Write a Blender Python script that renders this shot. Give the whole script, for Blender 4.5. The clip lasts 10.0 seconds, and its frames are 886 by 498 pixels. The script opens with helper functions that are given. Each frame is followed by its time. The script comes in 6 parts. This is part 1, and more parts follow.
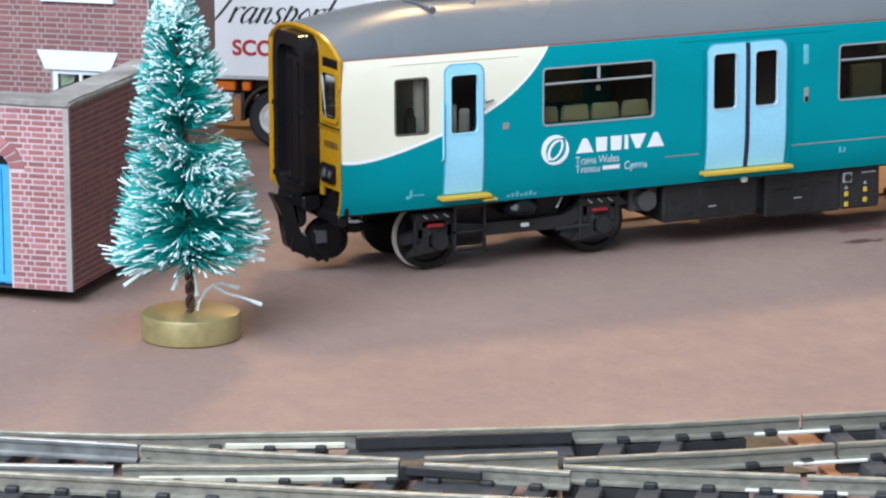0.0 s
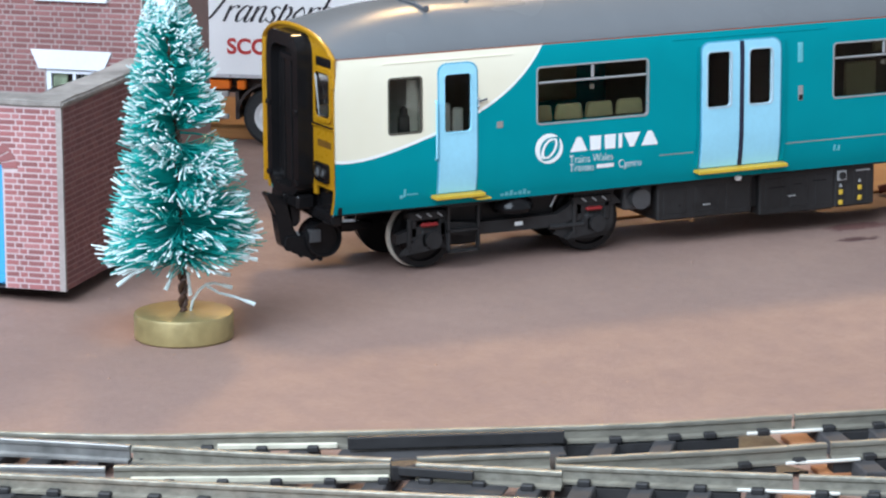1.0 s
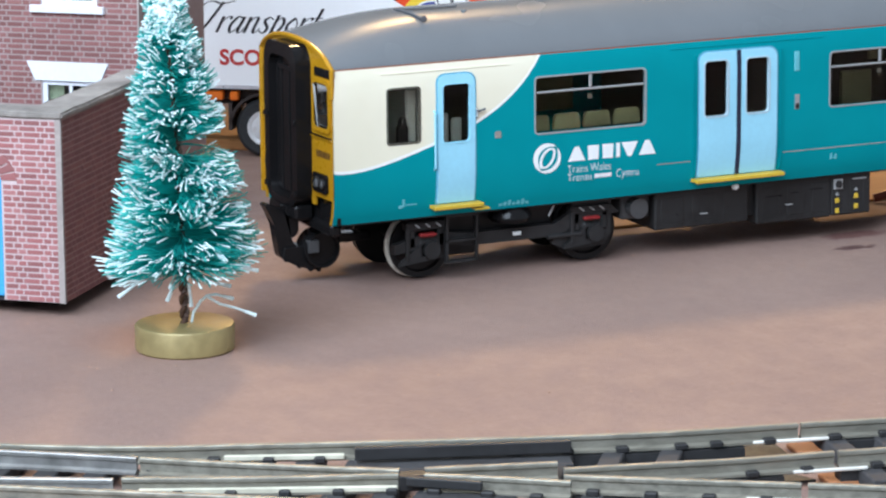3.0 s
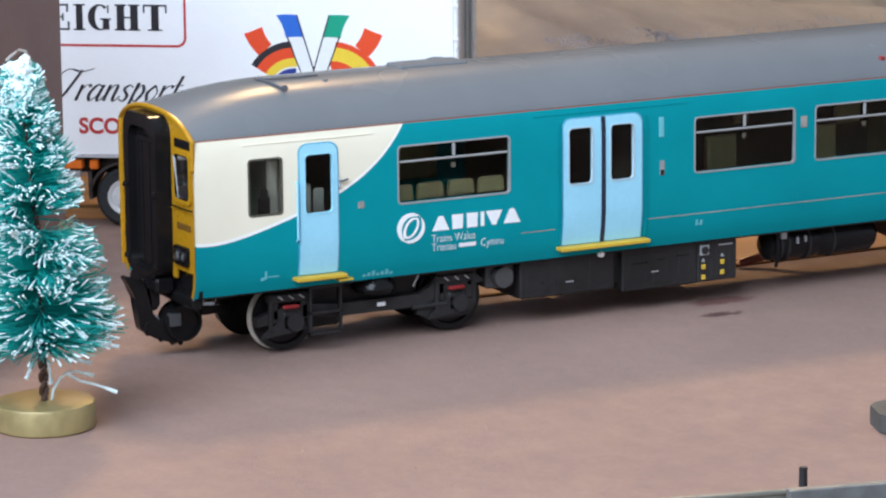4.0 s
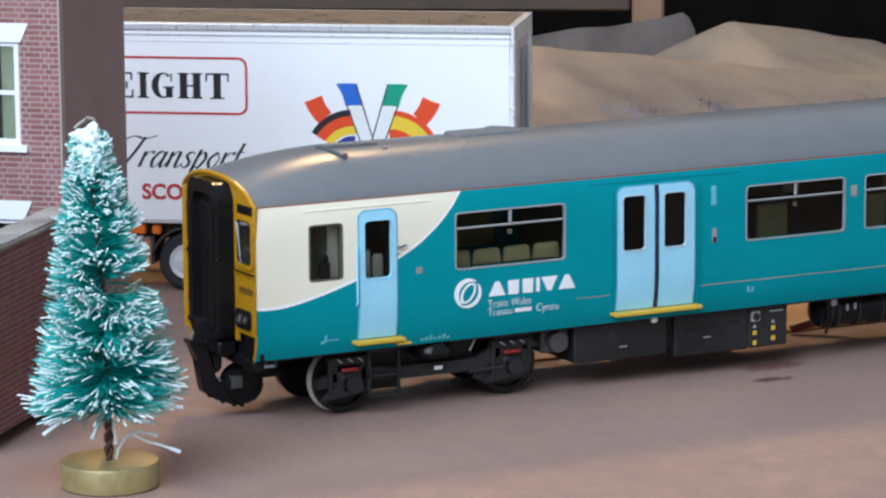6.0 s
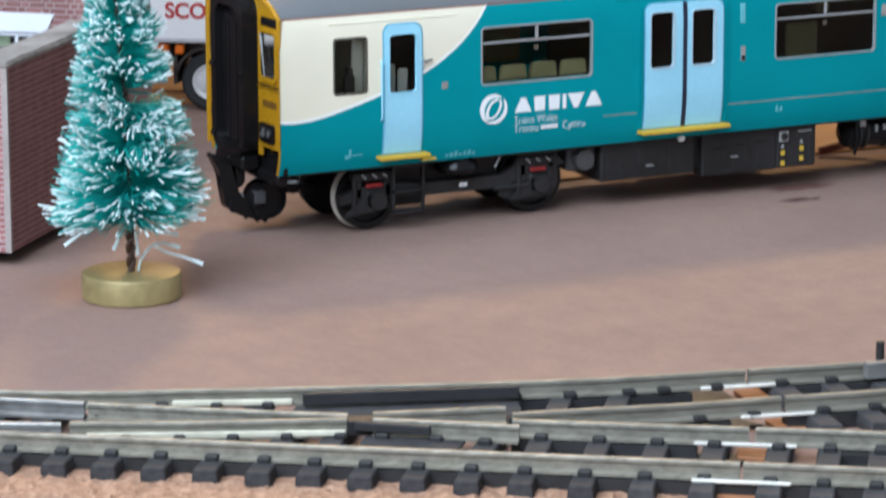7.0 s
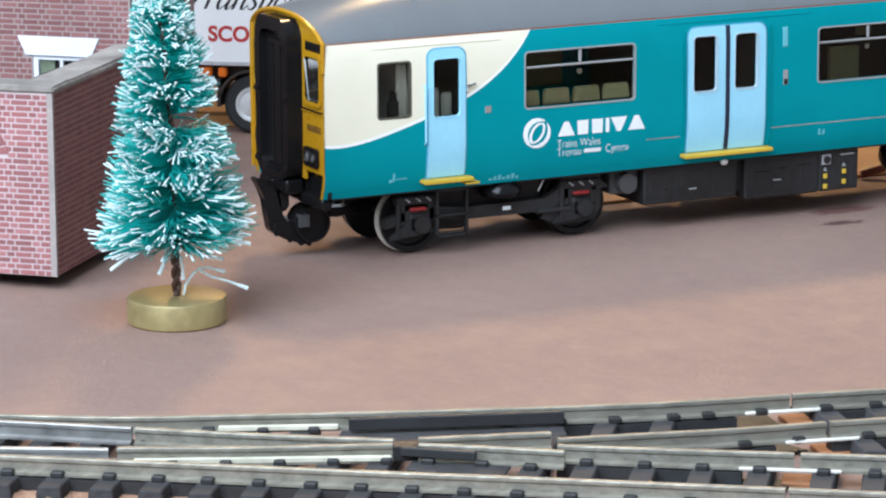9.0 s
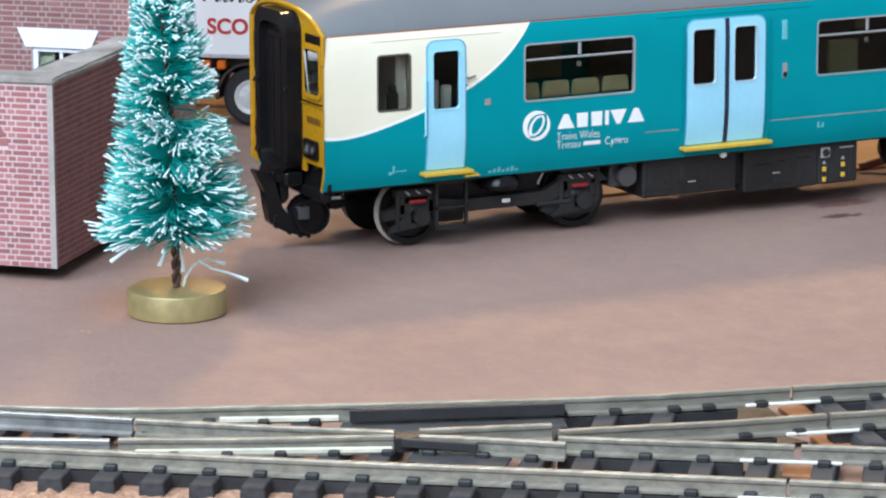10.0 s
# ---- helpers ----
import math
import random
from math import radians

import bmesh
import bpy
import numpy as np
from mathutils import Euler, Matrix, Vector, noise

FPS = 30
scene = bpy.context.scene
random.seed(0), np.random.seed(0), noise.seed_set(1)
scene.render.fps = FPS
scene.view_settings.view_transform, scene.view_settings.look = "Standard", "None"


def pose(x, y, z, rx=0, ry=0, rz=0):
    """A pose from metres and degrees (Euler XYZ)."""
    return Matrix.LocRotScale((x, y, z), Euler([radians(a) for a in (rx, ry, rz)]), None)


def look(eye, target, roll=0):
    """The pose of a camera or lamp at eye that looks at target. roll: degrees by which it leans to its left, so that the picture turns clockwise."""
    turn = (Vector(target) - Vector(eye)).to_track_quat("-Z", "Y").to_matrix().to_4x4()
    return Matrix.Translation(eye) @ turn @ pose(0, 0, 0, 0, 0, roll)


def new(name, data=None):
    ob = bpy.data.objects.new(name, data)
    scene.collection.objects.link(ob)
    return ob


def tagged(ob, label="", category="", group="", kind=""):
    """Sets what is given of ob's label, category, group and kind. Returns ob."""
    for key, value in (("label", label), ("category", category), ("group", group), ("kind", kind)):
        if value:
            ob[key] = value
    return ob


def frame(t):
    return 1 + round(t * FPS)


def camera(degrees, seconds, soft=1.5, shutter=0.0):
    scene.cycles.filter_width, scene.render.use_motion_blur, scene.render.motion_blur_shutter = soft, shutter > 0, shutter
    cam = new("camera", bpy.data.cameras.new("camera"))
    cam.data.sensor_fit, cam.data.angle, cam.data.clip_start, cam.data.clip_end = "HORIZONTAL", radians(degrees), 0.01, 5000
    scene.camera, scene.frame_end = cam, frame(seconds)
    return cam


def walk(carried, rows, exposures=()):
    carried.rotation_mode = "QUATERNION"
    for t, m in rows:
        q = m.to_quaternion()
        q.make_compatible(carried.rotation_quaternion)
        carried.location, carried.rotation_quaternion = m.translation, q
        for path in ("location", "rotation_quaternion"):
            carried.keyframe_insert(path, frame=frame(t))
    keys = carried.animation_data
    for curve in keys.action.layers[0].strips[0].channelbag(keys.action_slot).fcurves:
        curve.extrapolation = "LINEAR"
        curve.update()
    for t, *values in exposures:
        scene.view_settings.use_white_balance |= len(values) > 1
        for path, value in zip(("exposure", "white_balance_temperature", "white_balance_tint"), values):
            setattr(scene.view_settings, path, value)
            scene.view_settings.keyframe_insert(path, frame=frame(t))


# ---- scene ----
# A model railway at its true, small size: all lengths below are written in millimetres.
MM = 0.001
cam = camera(14.118, 10.0, soft=2.2, shutter=0.5)
PATH = [  # seconds, place in mm, yaw, pitch and roll in degrees
    (0.0, -245.99, -574.10, 142.99, -24.844, -12.270, -0.181),
    (0.5, -245.81, -574.67, 143.35, -24.852, -12.295, -0.212),
    (0.7, -245.22, -574.49, 143.43, -24.833, -12.309, -0.242),
    (1.0, -244.34, -574.23, 143.56, -24.804, -12.347, -0.288),
    (1.2, -243.13, -574.60, 143.87, -24.847, -12.395, -0.320),
    (1.5, -241.32, -575.15, 144.33, -24.941, -12.436, -0.368),
    (1.7, -241.10, -575.26, 144.26, -25.073, -12.375, -0.381),
    (2.0, -240.78, -575.43, 144.16, -25.113, -12.362, -0.401),
    (2.2, -241.81, -574.14, 144.21, -25.245, -12.395, -0.359),
    (3.3, -250.52, -569.08, 143.42, -25.347, -12.137, -0.430),
    (3.4, -249.77, -567.61, 144.71, -25.342, -12.120, -0.453),
    (3.5, -249.02, -566.13, 146.01, -25.750, -11.918, -0.476),
    (3.6, -247.94, -565.69, 146.43, -26.247, -11.642, -0.528),
    (3.7, -246.87, -565.26, 146.85, -26.920, -11.483, -0.581),
    (3.8, -246.43, -565.10, 146.56, -27.158, -11.513, -0.567),
    (4.0, -245.55, -564.77, 145.99, -27.540, -11.425, -0.539),
    (4.2, -245.62, -565.35, 147.14, -27.533, -11.334, -0.530),
    (4.5, -245.73, -566.23, 148.86, -27.621, -10.804, -0.517),
    (4.7, -246.36, -566.75, 149.05, -27.600, -10.769, -0.518),
    (5.0, -247.31, -567.53, 149.33, -27.180, -10.619, -0.520),
    (5.2, -247.35, -569.26, 149.62, -27.318, -10.405, -0.482),
    (6.3, -253.97, -577.06, 147.17, -26.560, -10.407, -0.394),
    (6.4, -254.10, -576.00, 146.75, -26.700, -10.541, -0.336),
    (6.5, -254.23, -574.95, 146.34, -26.865, -10.780, -0.278),
    (6.6, -253.27, -574.04, 144.96, -26.699, -11.034, -0.293),
    (6.7, -252.31, -573.13, 143.58, -26.549, -11.430, -0.307),
    (6.8, -251.35, -572.22, 142.20, -26.407, -11.710, -0.322),
    (6.9, -251.22, -572.01, 140.97, -26.384, -12.323, -0.226),
    (7.0, -251.10, -571.81, 139.75, -26.346, -12.637, -0.131),
    (7.2, -251.14, -571.42, 140.39, -26.438, -13.344, -0.122),
    (7.5, -251.19, -570.83, 141.36, -26.520, -13.657, -0.108),
    (7.6, -251.70, -571.16, 141.37, -26.438, -13.516, -0.105),
    (7.7, -252.21, -571.48, 141.37, -26.323, -13.033, -0.102),
    (7.8, -252.72, -571.81, 141.38, -26.217, -12.726, -0.098),
    (8.0, -253.74, -572.46, 141.39, -26.101, -12.459, -0.092),
    (8.2, -253.75, -572.81, 141.51, -25.947, -12.479, -0.128),
    (8.5, -253.77, -573.33, 141.69, -25.841, -12.361, -0.182),
    (8.7, -253.45, -573.04, 141.71, -25.827, -12.377, -0.224),
    (9.0, -252.97, -572.61, 141.75, -25.752, -12.399, -0.287),
    (9.2, -253.70, -572.65, 141.83, -25.922, -12.404, -0.227),
    (9.5, -254.80, -572.71, 141.94, -26.053, -12.467, -0.138),
    (10.0, -254.18, -572.48, 141.33, -25.863, -12.478, -0.188),
]
STOPS = [  # seconds, stops, kelvin, tint
    (0.0, -0.06, 6500, 10.5), (2.0, -0.06, 6500, 10.5), (3.3, -0.06, 6500, 11), (4.0, -0.13, 6500, 13), (4.5, -0.23, 6450, 14), (5.2, -0.34, 6450, 14),
    (6.3, -0.34, 6450, 12), (6.6, -0.33, 6450, 11.5), (7.0, -0.22, 6500, 11), (7.5, -0.02, 6500, 10.5), (8.0, 0.0, 6500, 10.5), (10.0, 0.0, 6500, 10.5)]
walk(cam, [(t, pose(x * MM, y * MM, z * MM, 90 + pitch, 0, yaw) @ pose(0, 0, 0, 0, 0, roll)) for t, x, y, z, yaw, pitch, roll in PATH], STOPS)

# ---- light: a dim hall, a white ceiling light in front, a warm lamp behind ----
world = bpy.data.worlds.new("hall")
scene.world = world
world.use_nodes = True
world.node_tree.nodes["Background"].inputs[0].default_value = (0.73, 0.85, 1.0, 1)
world.node_tree.nodes["Background"].inputs[1].default_value = 0.64
scene.view_settings.exposure = 0.0


def area_lamp(name, eye, target, size_x, size_y, watts, colour):
    data = bpy.data.lights.new(name, "AREA")
    data.shape, data.size, data.size_y = "RECTANGLE", size_x * MM, size_y * MM
    data.energy, data.color = watts, colour
    ob = new(name, data)
    ob.matrix_world = look([c * MM for c in eye], [c * MM for c in target])
    return ob


area_lamp("ceiling_light", (-560, -440, 615), (20, 0, 0), 760, 540, 18.2, (0.705, 0.845, 1.0))
area_lamp("spot_lamp", (-520, 60, 1180), (0, 0, 20), 45, 45, 1.05, (1.0, 0.84, 0.60))
area_lamp("spot_lamp", (-300, 260, 1230), (0, 0, 20), 45, 45, 1.05, (1.0, 0.84, 0.60))
area_lamp("warm_lamp", (455, 855, 800), (0, 0, 0), 120, 120, 6.7, (1.0, 0.63, 0.28))

# ---- helpers ----


def V3(*c):
    return Vector(c)


def box(bm, x0, x1, y0, y1, z0, z1, bevel=0.0, seg=1):
    made = bmesh.ops.create_cube(bm, size=1)["verts"]
    bmesh.ops.scale(bm, verts=made, vec=(x1 - x0, y1 - y0, z1 - z0))
    bmesh.ops.translate(bm, verts=made, vec=((x0 + x1) / 2, (y0 + y1) / 2, (z0 + z1) / 2))
    if bevel:
        edges = list({e for v in made for e in v.link_edges})
        bmesh.ops.bevel(bm, geom=edges, offset=bevel, segments=seg, affect="EDGES", clamp_overlap=True)
    return made


def cyl(bm, a, b, r0, r1=None, seg=16):
    a, b = Vector(a), Vector(b)
    m = Matrix.Translation((a + b) / 2) @ (b - a).to_track_quat("Z", "Y").to_matrix().to_4x4()
    return bmesh.ops.create_cone(bm, cap_ends=True, segments=seg, radius1=r0, radius2=r0 if r1 is None else r1, depth=(b - a).length, matrix=m)["verts"]


def tube(bm, points, r, seg=6, taper=1.0):
    """A round rod through the points."""
    points = [Vector(p) for p in points]
    rings = []
    for i, p in enumerate(points):
        way = (points[min(i + 1, len(points) - 1)] - points[max(i - 1, 0)]).normalized()
        side = way.cross(V3(0.31, 0.11, 0.95)).normalized()
        over = way.cross(side)
        rr = r * (1 + (taper - 1) * i / (len(points) - 1))
        rings.append([bm.verts.new(p + rr * (math.cos(k * math.tau / seg) * side + math.sin(k * math.tau / seg) * over)) for k in range(seg)])
    for a, b in zip(rings, rings[1:]):
        for k in range(seg):
            bm.faces.new((a[k], a[(k + 1) % seg], b[(k + 1) % seg], b[k]))
    bm.faces.new(rings[0][::-1])
    bm.faces.new(rings[-1])


def prism(bm, outline, axis, lo, hi):
    """An outline extruded along an axis: 'y' takes (x, z), 'x' takes (y, z), 'z' takes (x, y)."""
    def put(p, d):
        return {"y": (p[0], d, p[1]), "x": (d, p[0], p[1]), "z": (p[0], p[1], d)}[axis]
    a = [bm.verts.new(put(p, lo)) for p in outline]
    b = [bm.verts.new(put(p, hi)) for p in outline]
    n = len(a)
    for k in range(n):
        bm.faces.new((a[k], a[(k + 1) % n], b[(k + 1) % n], b[k]))
    bm.faces.new(a[::-1])
    bm.faces.new(b)
    return a + b


def lathe(bm, profile, centre, axis="z", seg=40, cap=True):
    """A turned body: profile of (radius, along)."""
    rings = []
    c = Vector(centre)
    for r, h in profile:
        ring = []
        for k in range(seg):
            ca, sa = math.cos(k * math.tau / seg) * r, math.sin(k * math.tau / seg) * r
            ring.append(bm.verts.new(c + (V3(ca, sa, h) if axis == "z" else V3(ca, h, sa) if axis == "y" else V3(h, ca, sa))))
        rings.append(ring)
    for a, b in zip(rings, rings[1:]):
        for k in range(seg):
            bm.faces.new((a[k], a[(k + 1) % seg], b[(k + 1) % seg], b[k]))
    if cap:
        bm.faces.new(rings[0][::-1])
        bm.faces.new(rings[-1])


def rounded(x0, x1, z0, z1, r, seg=4):
    """The outline of a rectangle with rounded corners."""
    pts = []
    for cx, cz, a0 in ((x1 - r, z1 - r, 0), (x0 + r, z1 - r, 90), (x0 + r, z0 + r, 180), (x1 - r, z0 + r, 270)):
        pts += [(cx + r * math.cos(radians(a0 + 90 * k / seg)), cz + r * math.sin(radians(a0 + 90 * k / seg))) for k in range(seg + 1)]
    return pts


def ring_prism(bm, outer, inner, y0, y1, steps=1):
    """A frame between two outlines of equal length, in x and z, with depth along y."""
    def between(f):
        return [(a[0] + (b[0] - a[0]) * f, a[1] + (b[1] - a[1]) * f) for a, b in zip(outer, inner)]
    loops = [(between(k / steps), y0) for k in range(steps + 1)] + [(between(k / steps), y1) for k in range(steps, -1, -1)]
    rows = [[bm.verts.new((p[0], y, p[1])) for p in o] for o, y in loops]
    n = len(outer)
    for a, b in zip(rows, rows[1:] + rows[:1]):
        for k in range(n):
            bm.faces.new((a[k], a[(k + 1) % n], b[(k + 1) % n], b[k]))


def shape(bm, bend):
    for v in bm.verts:
        v.co = bend(v.co)


def mesh_of(name, bm, material, smooth=False):
    bmesh.ops.recalc_face_normals(bm, faces=bm.faces)
    me = bpy.data.meshes.new(name)
    for v in bm.verts:
        v.co *= MM
    bm.to_mesh(me)
    bm.free()
    me.materials.append(material)
    if smooth:
        me.shade_smooth()
        me.set_sharp_from_angle(angle=radians(38))
    return me


def part(name, bm, material, parent=None, label="", smooth=False):
    ob = new(name, mesh_of(name, bm, material, smooth))
    if parent is not None:
        ob.parent = parent
    if label:
        tagged(ob, label)
    return ob


def piece(name, me, parent, at, turn=0.0):
    ob = new(name, me)
    ob.parent = parent
    ob.matrix_basis = pose(at[0] * MM, at[1] * MM, at[2] * MM, 0, 0, turn)
    return ob


def thing(name, at=(0, 0, 0), turn=0.0, label="", category="", group="", kind=""):
    ob = new(name)
    ob.empty_display_size = 0.005
    ob.matrix_basis = pose(at[0] * MM, at[1] * MM, at[2] * MM, 0, 0, turn)
    return tagged(ob, label, category, group, kind)


def words(name, text, size, material, parent, at, rx=90, rz=0.0, stretch=1.0, shear=0.0, depth=0.02, align="LEFT", label="", bold=0.0):
    """Lettering in the built-in font, as a thin mesh on a surface."""
    cu = bpy.data.curves.new(name, "FONT")
    cu.body, cu.size, cu.shear, cu.extrude, cu.align_x, cu.offset = text, size * MM, shear, depth * MM, align, bold * MM
    tmp = bpy.data.objects.new(name, cu)
    scene.collection.objects.link(tmp)
    dg = bpy.context.evaluated_depsgraph_get()
    me = bpy.data.meshes.new_from_object(tmp.evaluated_get(dg))
    bpy.data.objects.remove(tmp)
    for v in me.vertices:
        v.co.x *= stretch
    me.materials.clear()
    me.materials.append(material)
    ob = new(name, me)
    ob.parent = parent
    ob.matrix_basis = pose(at[0] * MM, at[1] * MM, at[2] * MM, rx, 0, rz)
    return tagged(ob, label) if label else ob


# ---- materials ----


class Nodes:
    """A short hand for node materials; lengths in mm come from object coordinates."""

    def __init__(self, name, rough=0.5, metal=0.0, spec=0.5):
        self.mat = bpy.data.materials.new(name)
        self.mat.use_nodes = True
        self.t = self.mat.node_tree
        self.bsdf = self.t.nodes["Principled BSDF"]
        self.bsdf.inputs["Roughness"].default_value = rough
        self.bsdf.inputs["Metallic"].default_value = metal
        self.bsdf.inputs["Specular IOR Level"].default_value = spec
        tc = self.t.nodes.new("ShaderNodeTexCoord")
        mp = self.t.nodes.new("ShaderNodeMapping")
        mp.inputs["Scale"].default_value = (1000, 1000, 1000)
        self.link(tc.outputs["Object"], mp.inputs["Vector"])
        self.co = mp.outputs["Vector"]

    def link(self, a, b):
        self.t.links.new(a, b)

    def put(self, socket, value):
        if hasattr(value, "is_output"):
            self.link(value, socket)
        else:
            socket.default_value = value

    def noise(self, scale, detail=3.0, rough=0.55, stretch=None):
        n = self.t.nodes.new("ShaderNodeTexNoise")
        n.inputs["Scale"].default_value, n.inputs["Detail"].default_value, n.inputs["Roughness"].default_value = scale, detail, rough
        co = self.co
        if stretch:
            m = self.t.nodes.new("ShaderNodeMapping")
            m.inputs["Scale"].default_value = stretch
            self.link(co, m.inputs["Vector"])
            co = m.outputs["Vector"]
        self.link(co, n.inputs["Vector"])
        return n.outputs["Fac"]

    def ramp(self, fac, lo, hi, a=0.0, b=1.0):
        n = self.t.nodes.new("ShaderNodeMapRange")
        n.inputs["From Min"].default_value, n.inputs["From Max"].default_value = lo, hi
        n.inputs["To Min"].default_value, n.inputs["To Max"].default_value = a, b
        self.link(fac, n.inputs["Value"])
        return n.outputs["Result"]

    def math(self, op, a, b=0.0, clamp=False):
        n = self.t.nodes.new("ShaderNodeMath")
        n.operation, n.use_clamp = op, clamp
        self.put(n.inputs[0], a)
        self.put(n.inputs[1], b)
        return n.outputs[0]

    def mix(self, fac, a, b):
        n = self.t.nodes.new("ShaderNodeMix")
        n.data_type = "RGBA"
        for i, v in ((0, fac), (6, a), (7, b)):
            if isinstance(v, tuple):
                v = (*v, 1.0)[:4]
            self.put(n.inputs[i], v)
        return n.outputs[2]

    def xyz(self):
        n = self.t.nodes.new("ShaderNodeSeparateXYZ")
        self.link(self.co, n.inputs[0])
        return n.outputs

    def random(self):
        return self.t.nodes.new("ShaderNodeObjectInfo").outputs["Random"]

    def island(self):
        return self.t.nodes.new("ShaderNodeNewGeometry").outputs["Random Per Island"]

    def done(self, colour, rough=None, bump=None, height=0.02):
        self.put(self.bsdf.inputs["Base Color"], (*colour, 1.0) if isinstance(colour, tuple) else colour)
        if rough is not None:
            self.put(self.bsdf.inputs["Roughness"], rough)
        if bump is not None:
            b = self.t.nodes.new("ShaderNodeBump")
            b.inputs["Distance"].default_value = height * MM
            self.link(bump, b.inputs["Height"])
            self.link(b.outputs[0], self.bsdf.inputs["Normal"])
        return self.mat


def paint(name, colour, rough=0.4, vary=0.12, grain=1.2, metal=0.0, bump=0.01, spec=0.5):
    """Painted plastic or card with fine grain and faint uneven tone."""
    n = Nodes(name, rough, metal, spec)
    big, fine = n.noise(0.08, 3), n.noise(grain, 4)
    dark = tuple(c * (1 - vary) for c in colour)
    lite = tuple(min(1, c * (1 + vary)) for c in colour)
    both = n.math("ADD", n.math("MULTIPLY", big, 0.6), n.math("MULTIPLY", fine, 0.4))
    return n.done(n.mix(n.ramp(both, 0.35, 0.65), dark, lite), n.ramp(fine, 0.3, 0.7, rough * 0.85, min(1, rough * 1.2)), fine, bump)



def board_material():
    n = Nodes("painted_board", 0.75)
    big, mid, fine = n.noise(0.018, 4), n.noise(0.16, 6, 0.62, (1.1, 0.8, 1)), n.noise(1.0, 6, 0.75)
    col = n.mix(n.ramp(big, 0.35, 0.65), (0.275, 0.172, 0.140), (0.322, 0.204, 0.164))
    col = n.mix(n.ramp(mid, 0.42, 0.72, 0, 0.36), col, (0.232, 0.154, 0.140))
    # faint brush marks run along the board
    col = n.mix(n.ramp(n.noise(0.45, 4, 0.65, (1.6, 0.22, 1)), 0.5, 0.75, 0, 0.14), col, (0.37, 0.255, 0.205))
    col = n.mix(n.ramp(n.noise(0.7, 3, 0.6, (0.9, 1.2, 1)), 0.53, 0.75, 0, 0.32), col, (0.365, 0.25, 0.212))
    col = n.mix(n.ramp(fine, 0.47, 0.70, 0, 0.5), col, (0.18, 0.112, 0.098))
    col = n.mix(n.ramp(n.noise(0.5, 2), 0.74, 0.78, 0, 0.6), col, (0.5, 0.38, 0.3))
    col = n.mix(n.ramp(n.noise(0.9, 2, 0.5, (1, 1.3, 1)), 0.72, 0.75, 0, 0.5), col, (0.10, 0.06, 0.05))
    x, y, z = n.xyz()
    wob = n.math("MULTIPLY", n.math("SUBTRACT", n.noise(0.45, 3), 0.5), 5.0)
    # the strip in front of the track bed turns a plainer tan
    over = n.math("ADD", n.math("MULTIPLY", x, 0.579), n.math("MULTIPLY", n.math("ADD", y, wob), 0.815))
    col = n.mix(n.ramp(over, -154.0, -158.0, 0, 0.6), col, (0.325, 0.185, 0.118))
    # a soft reddish-brown patch round the tree's foot and two short smears of spilt dark red paint
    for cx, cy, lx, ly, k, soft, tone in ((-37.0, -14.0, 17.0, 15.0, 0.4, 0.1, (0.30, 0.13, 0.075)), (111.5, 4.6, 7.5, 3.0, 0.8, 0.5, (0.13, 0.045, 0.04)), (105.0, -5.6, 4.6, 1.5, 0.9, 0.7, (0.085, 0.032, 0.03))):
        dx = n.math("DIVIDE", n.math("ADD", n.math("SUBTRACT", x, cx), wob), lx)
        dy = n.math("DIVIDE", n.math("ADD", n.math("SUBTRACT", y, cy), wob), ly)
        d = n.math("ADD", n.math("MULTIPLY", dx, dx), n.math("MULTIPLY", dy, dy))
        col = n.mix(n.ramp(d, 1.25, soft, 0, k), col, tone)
    return n.done(col, n.ramp(mid, 0.3, 0.7, 0.6, 0.85), fine, 0.2)


M_BOARD = board_material()


def livery():
    """Turquoise coach paint with a cream cab swept up in a curve, edged white."""
    n = Nodes("coach_livery", 0.3, 0.0, 0.05)
    x, y, z = n.xyz()
    x = n.math("MINIMUM", x, n.math("SUBTRACT", 259.0, x))
    # edge of the cream: a quartic of the distance from the cab
    e = n.math("ADD", n.math("MULTIPLY", x, 1.7235e-05), -1.1761e-03)
    e = n.math("ADD", n.math("MULTIPLY", e, x), 3.3639e-02)
    e = n.math("ADD", n.math("MULTIPLY", e, x), -1.5565e-01)
    e = n.math("ADD", n.math("MULTIPLY", e, x), 22.853)
    up = n.math("SUBTRACT", z, e)
    cream = n.ramp(up, -0.05, 0.05)
    near = n.math("LESS_THAN", x, 42.0)
    cream = n.math("MULTIPLY", cream, near)
    white = n.math("MULTIPLY", n.ramp(n.math("ABSOLUTE", n.math("SUBTRACT", up, 0.0)), 0.33, 0.25), near)
    fine, big = n.noise(1.5, 4), n.noise(0.06, 3)
    teal = n.mix(n.ramp(big, 0.3, 0.7), (0.0, 0.238, 0.274), (0.0, 0.268, 0.307))
    crm = n.mix(n.ramp(big, 0.3, 0.7), (0.77, 0.72, 0.56), (0.83, 0.785, 0.63))
    col = n.mix(cream, teal, crm)
    col = n.mix(white, col, (0.88, 0.88, 0.84))
    # thin red-brown line under the roof
    band = n.math("MULTIPLY", n.math("GREATER_THAN", z, 40.92), n.math("LESS_THAN", z, 41.15))
    col = n.mix(band, col, (0.35, 0.12, 0.08))
    return n.done(col, n.ramp(fine, 0.3, 0.7, 0.27, 0.4), fine, 0.006)


M_LIVERY = livery()


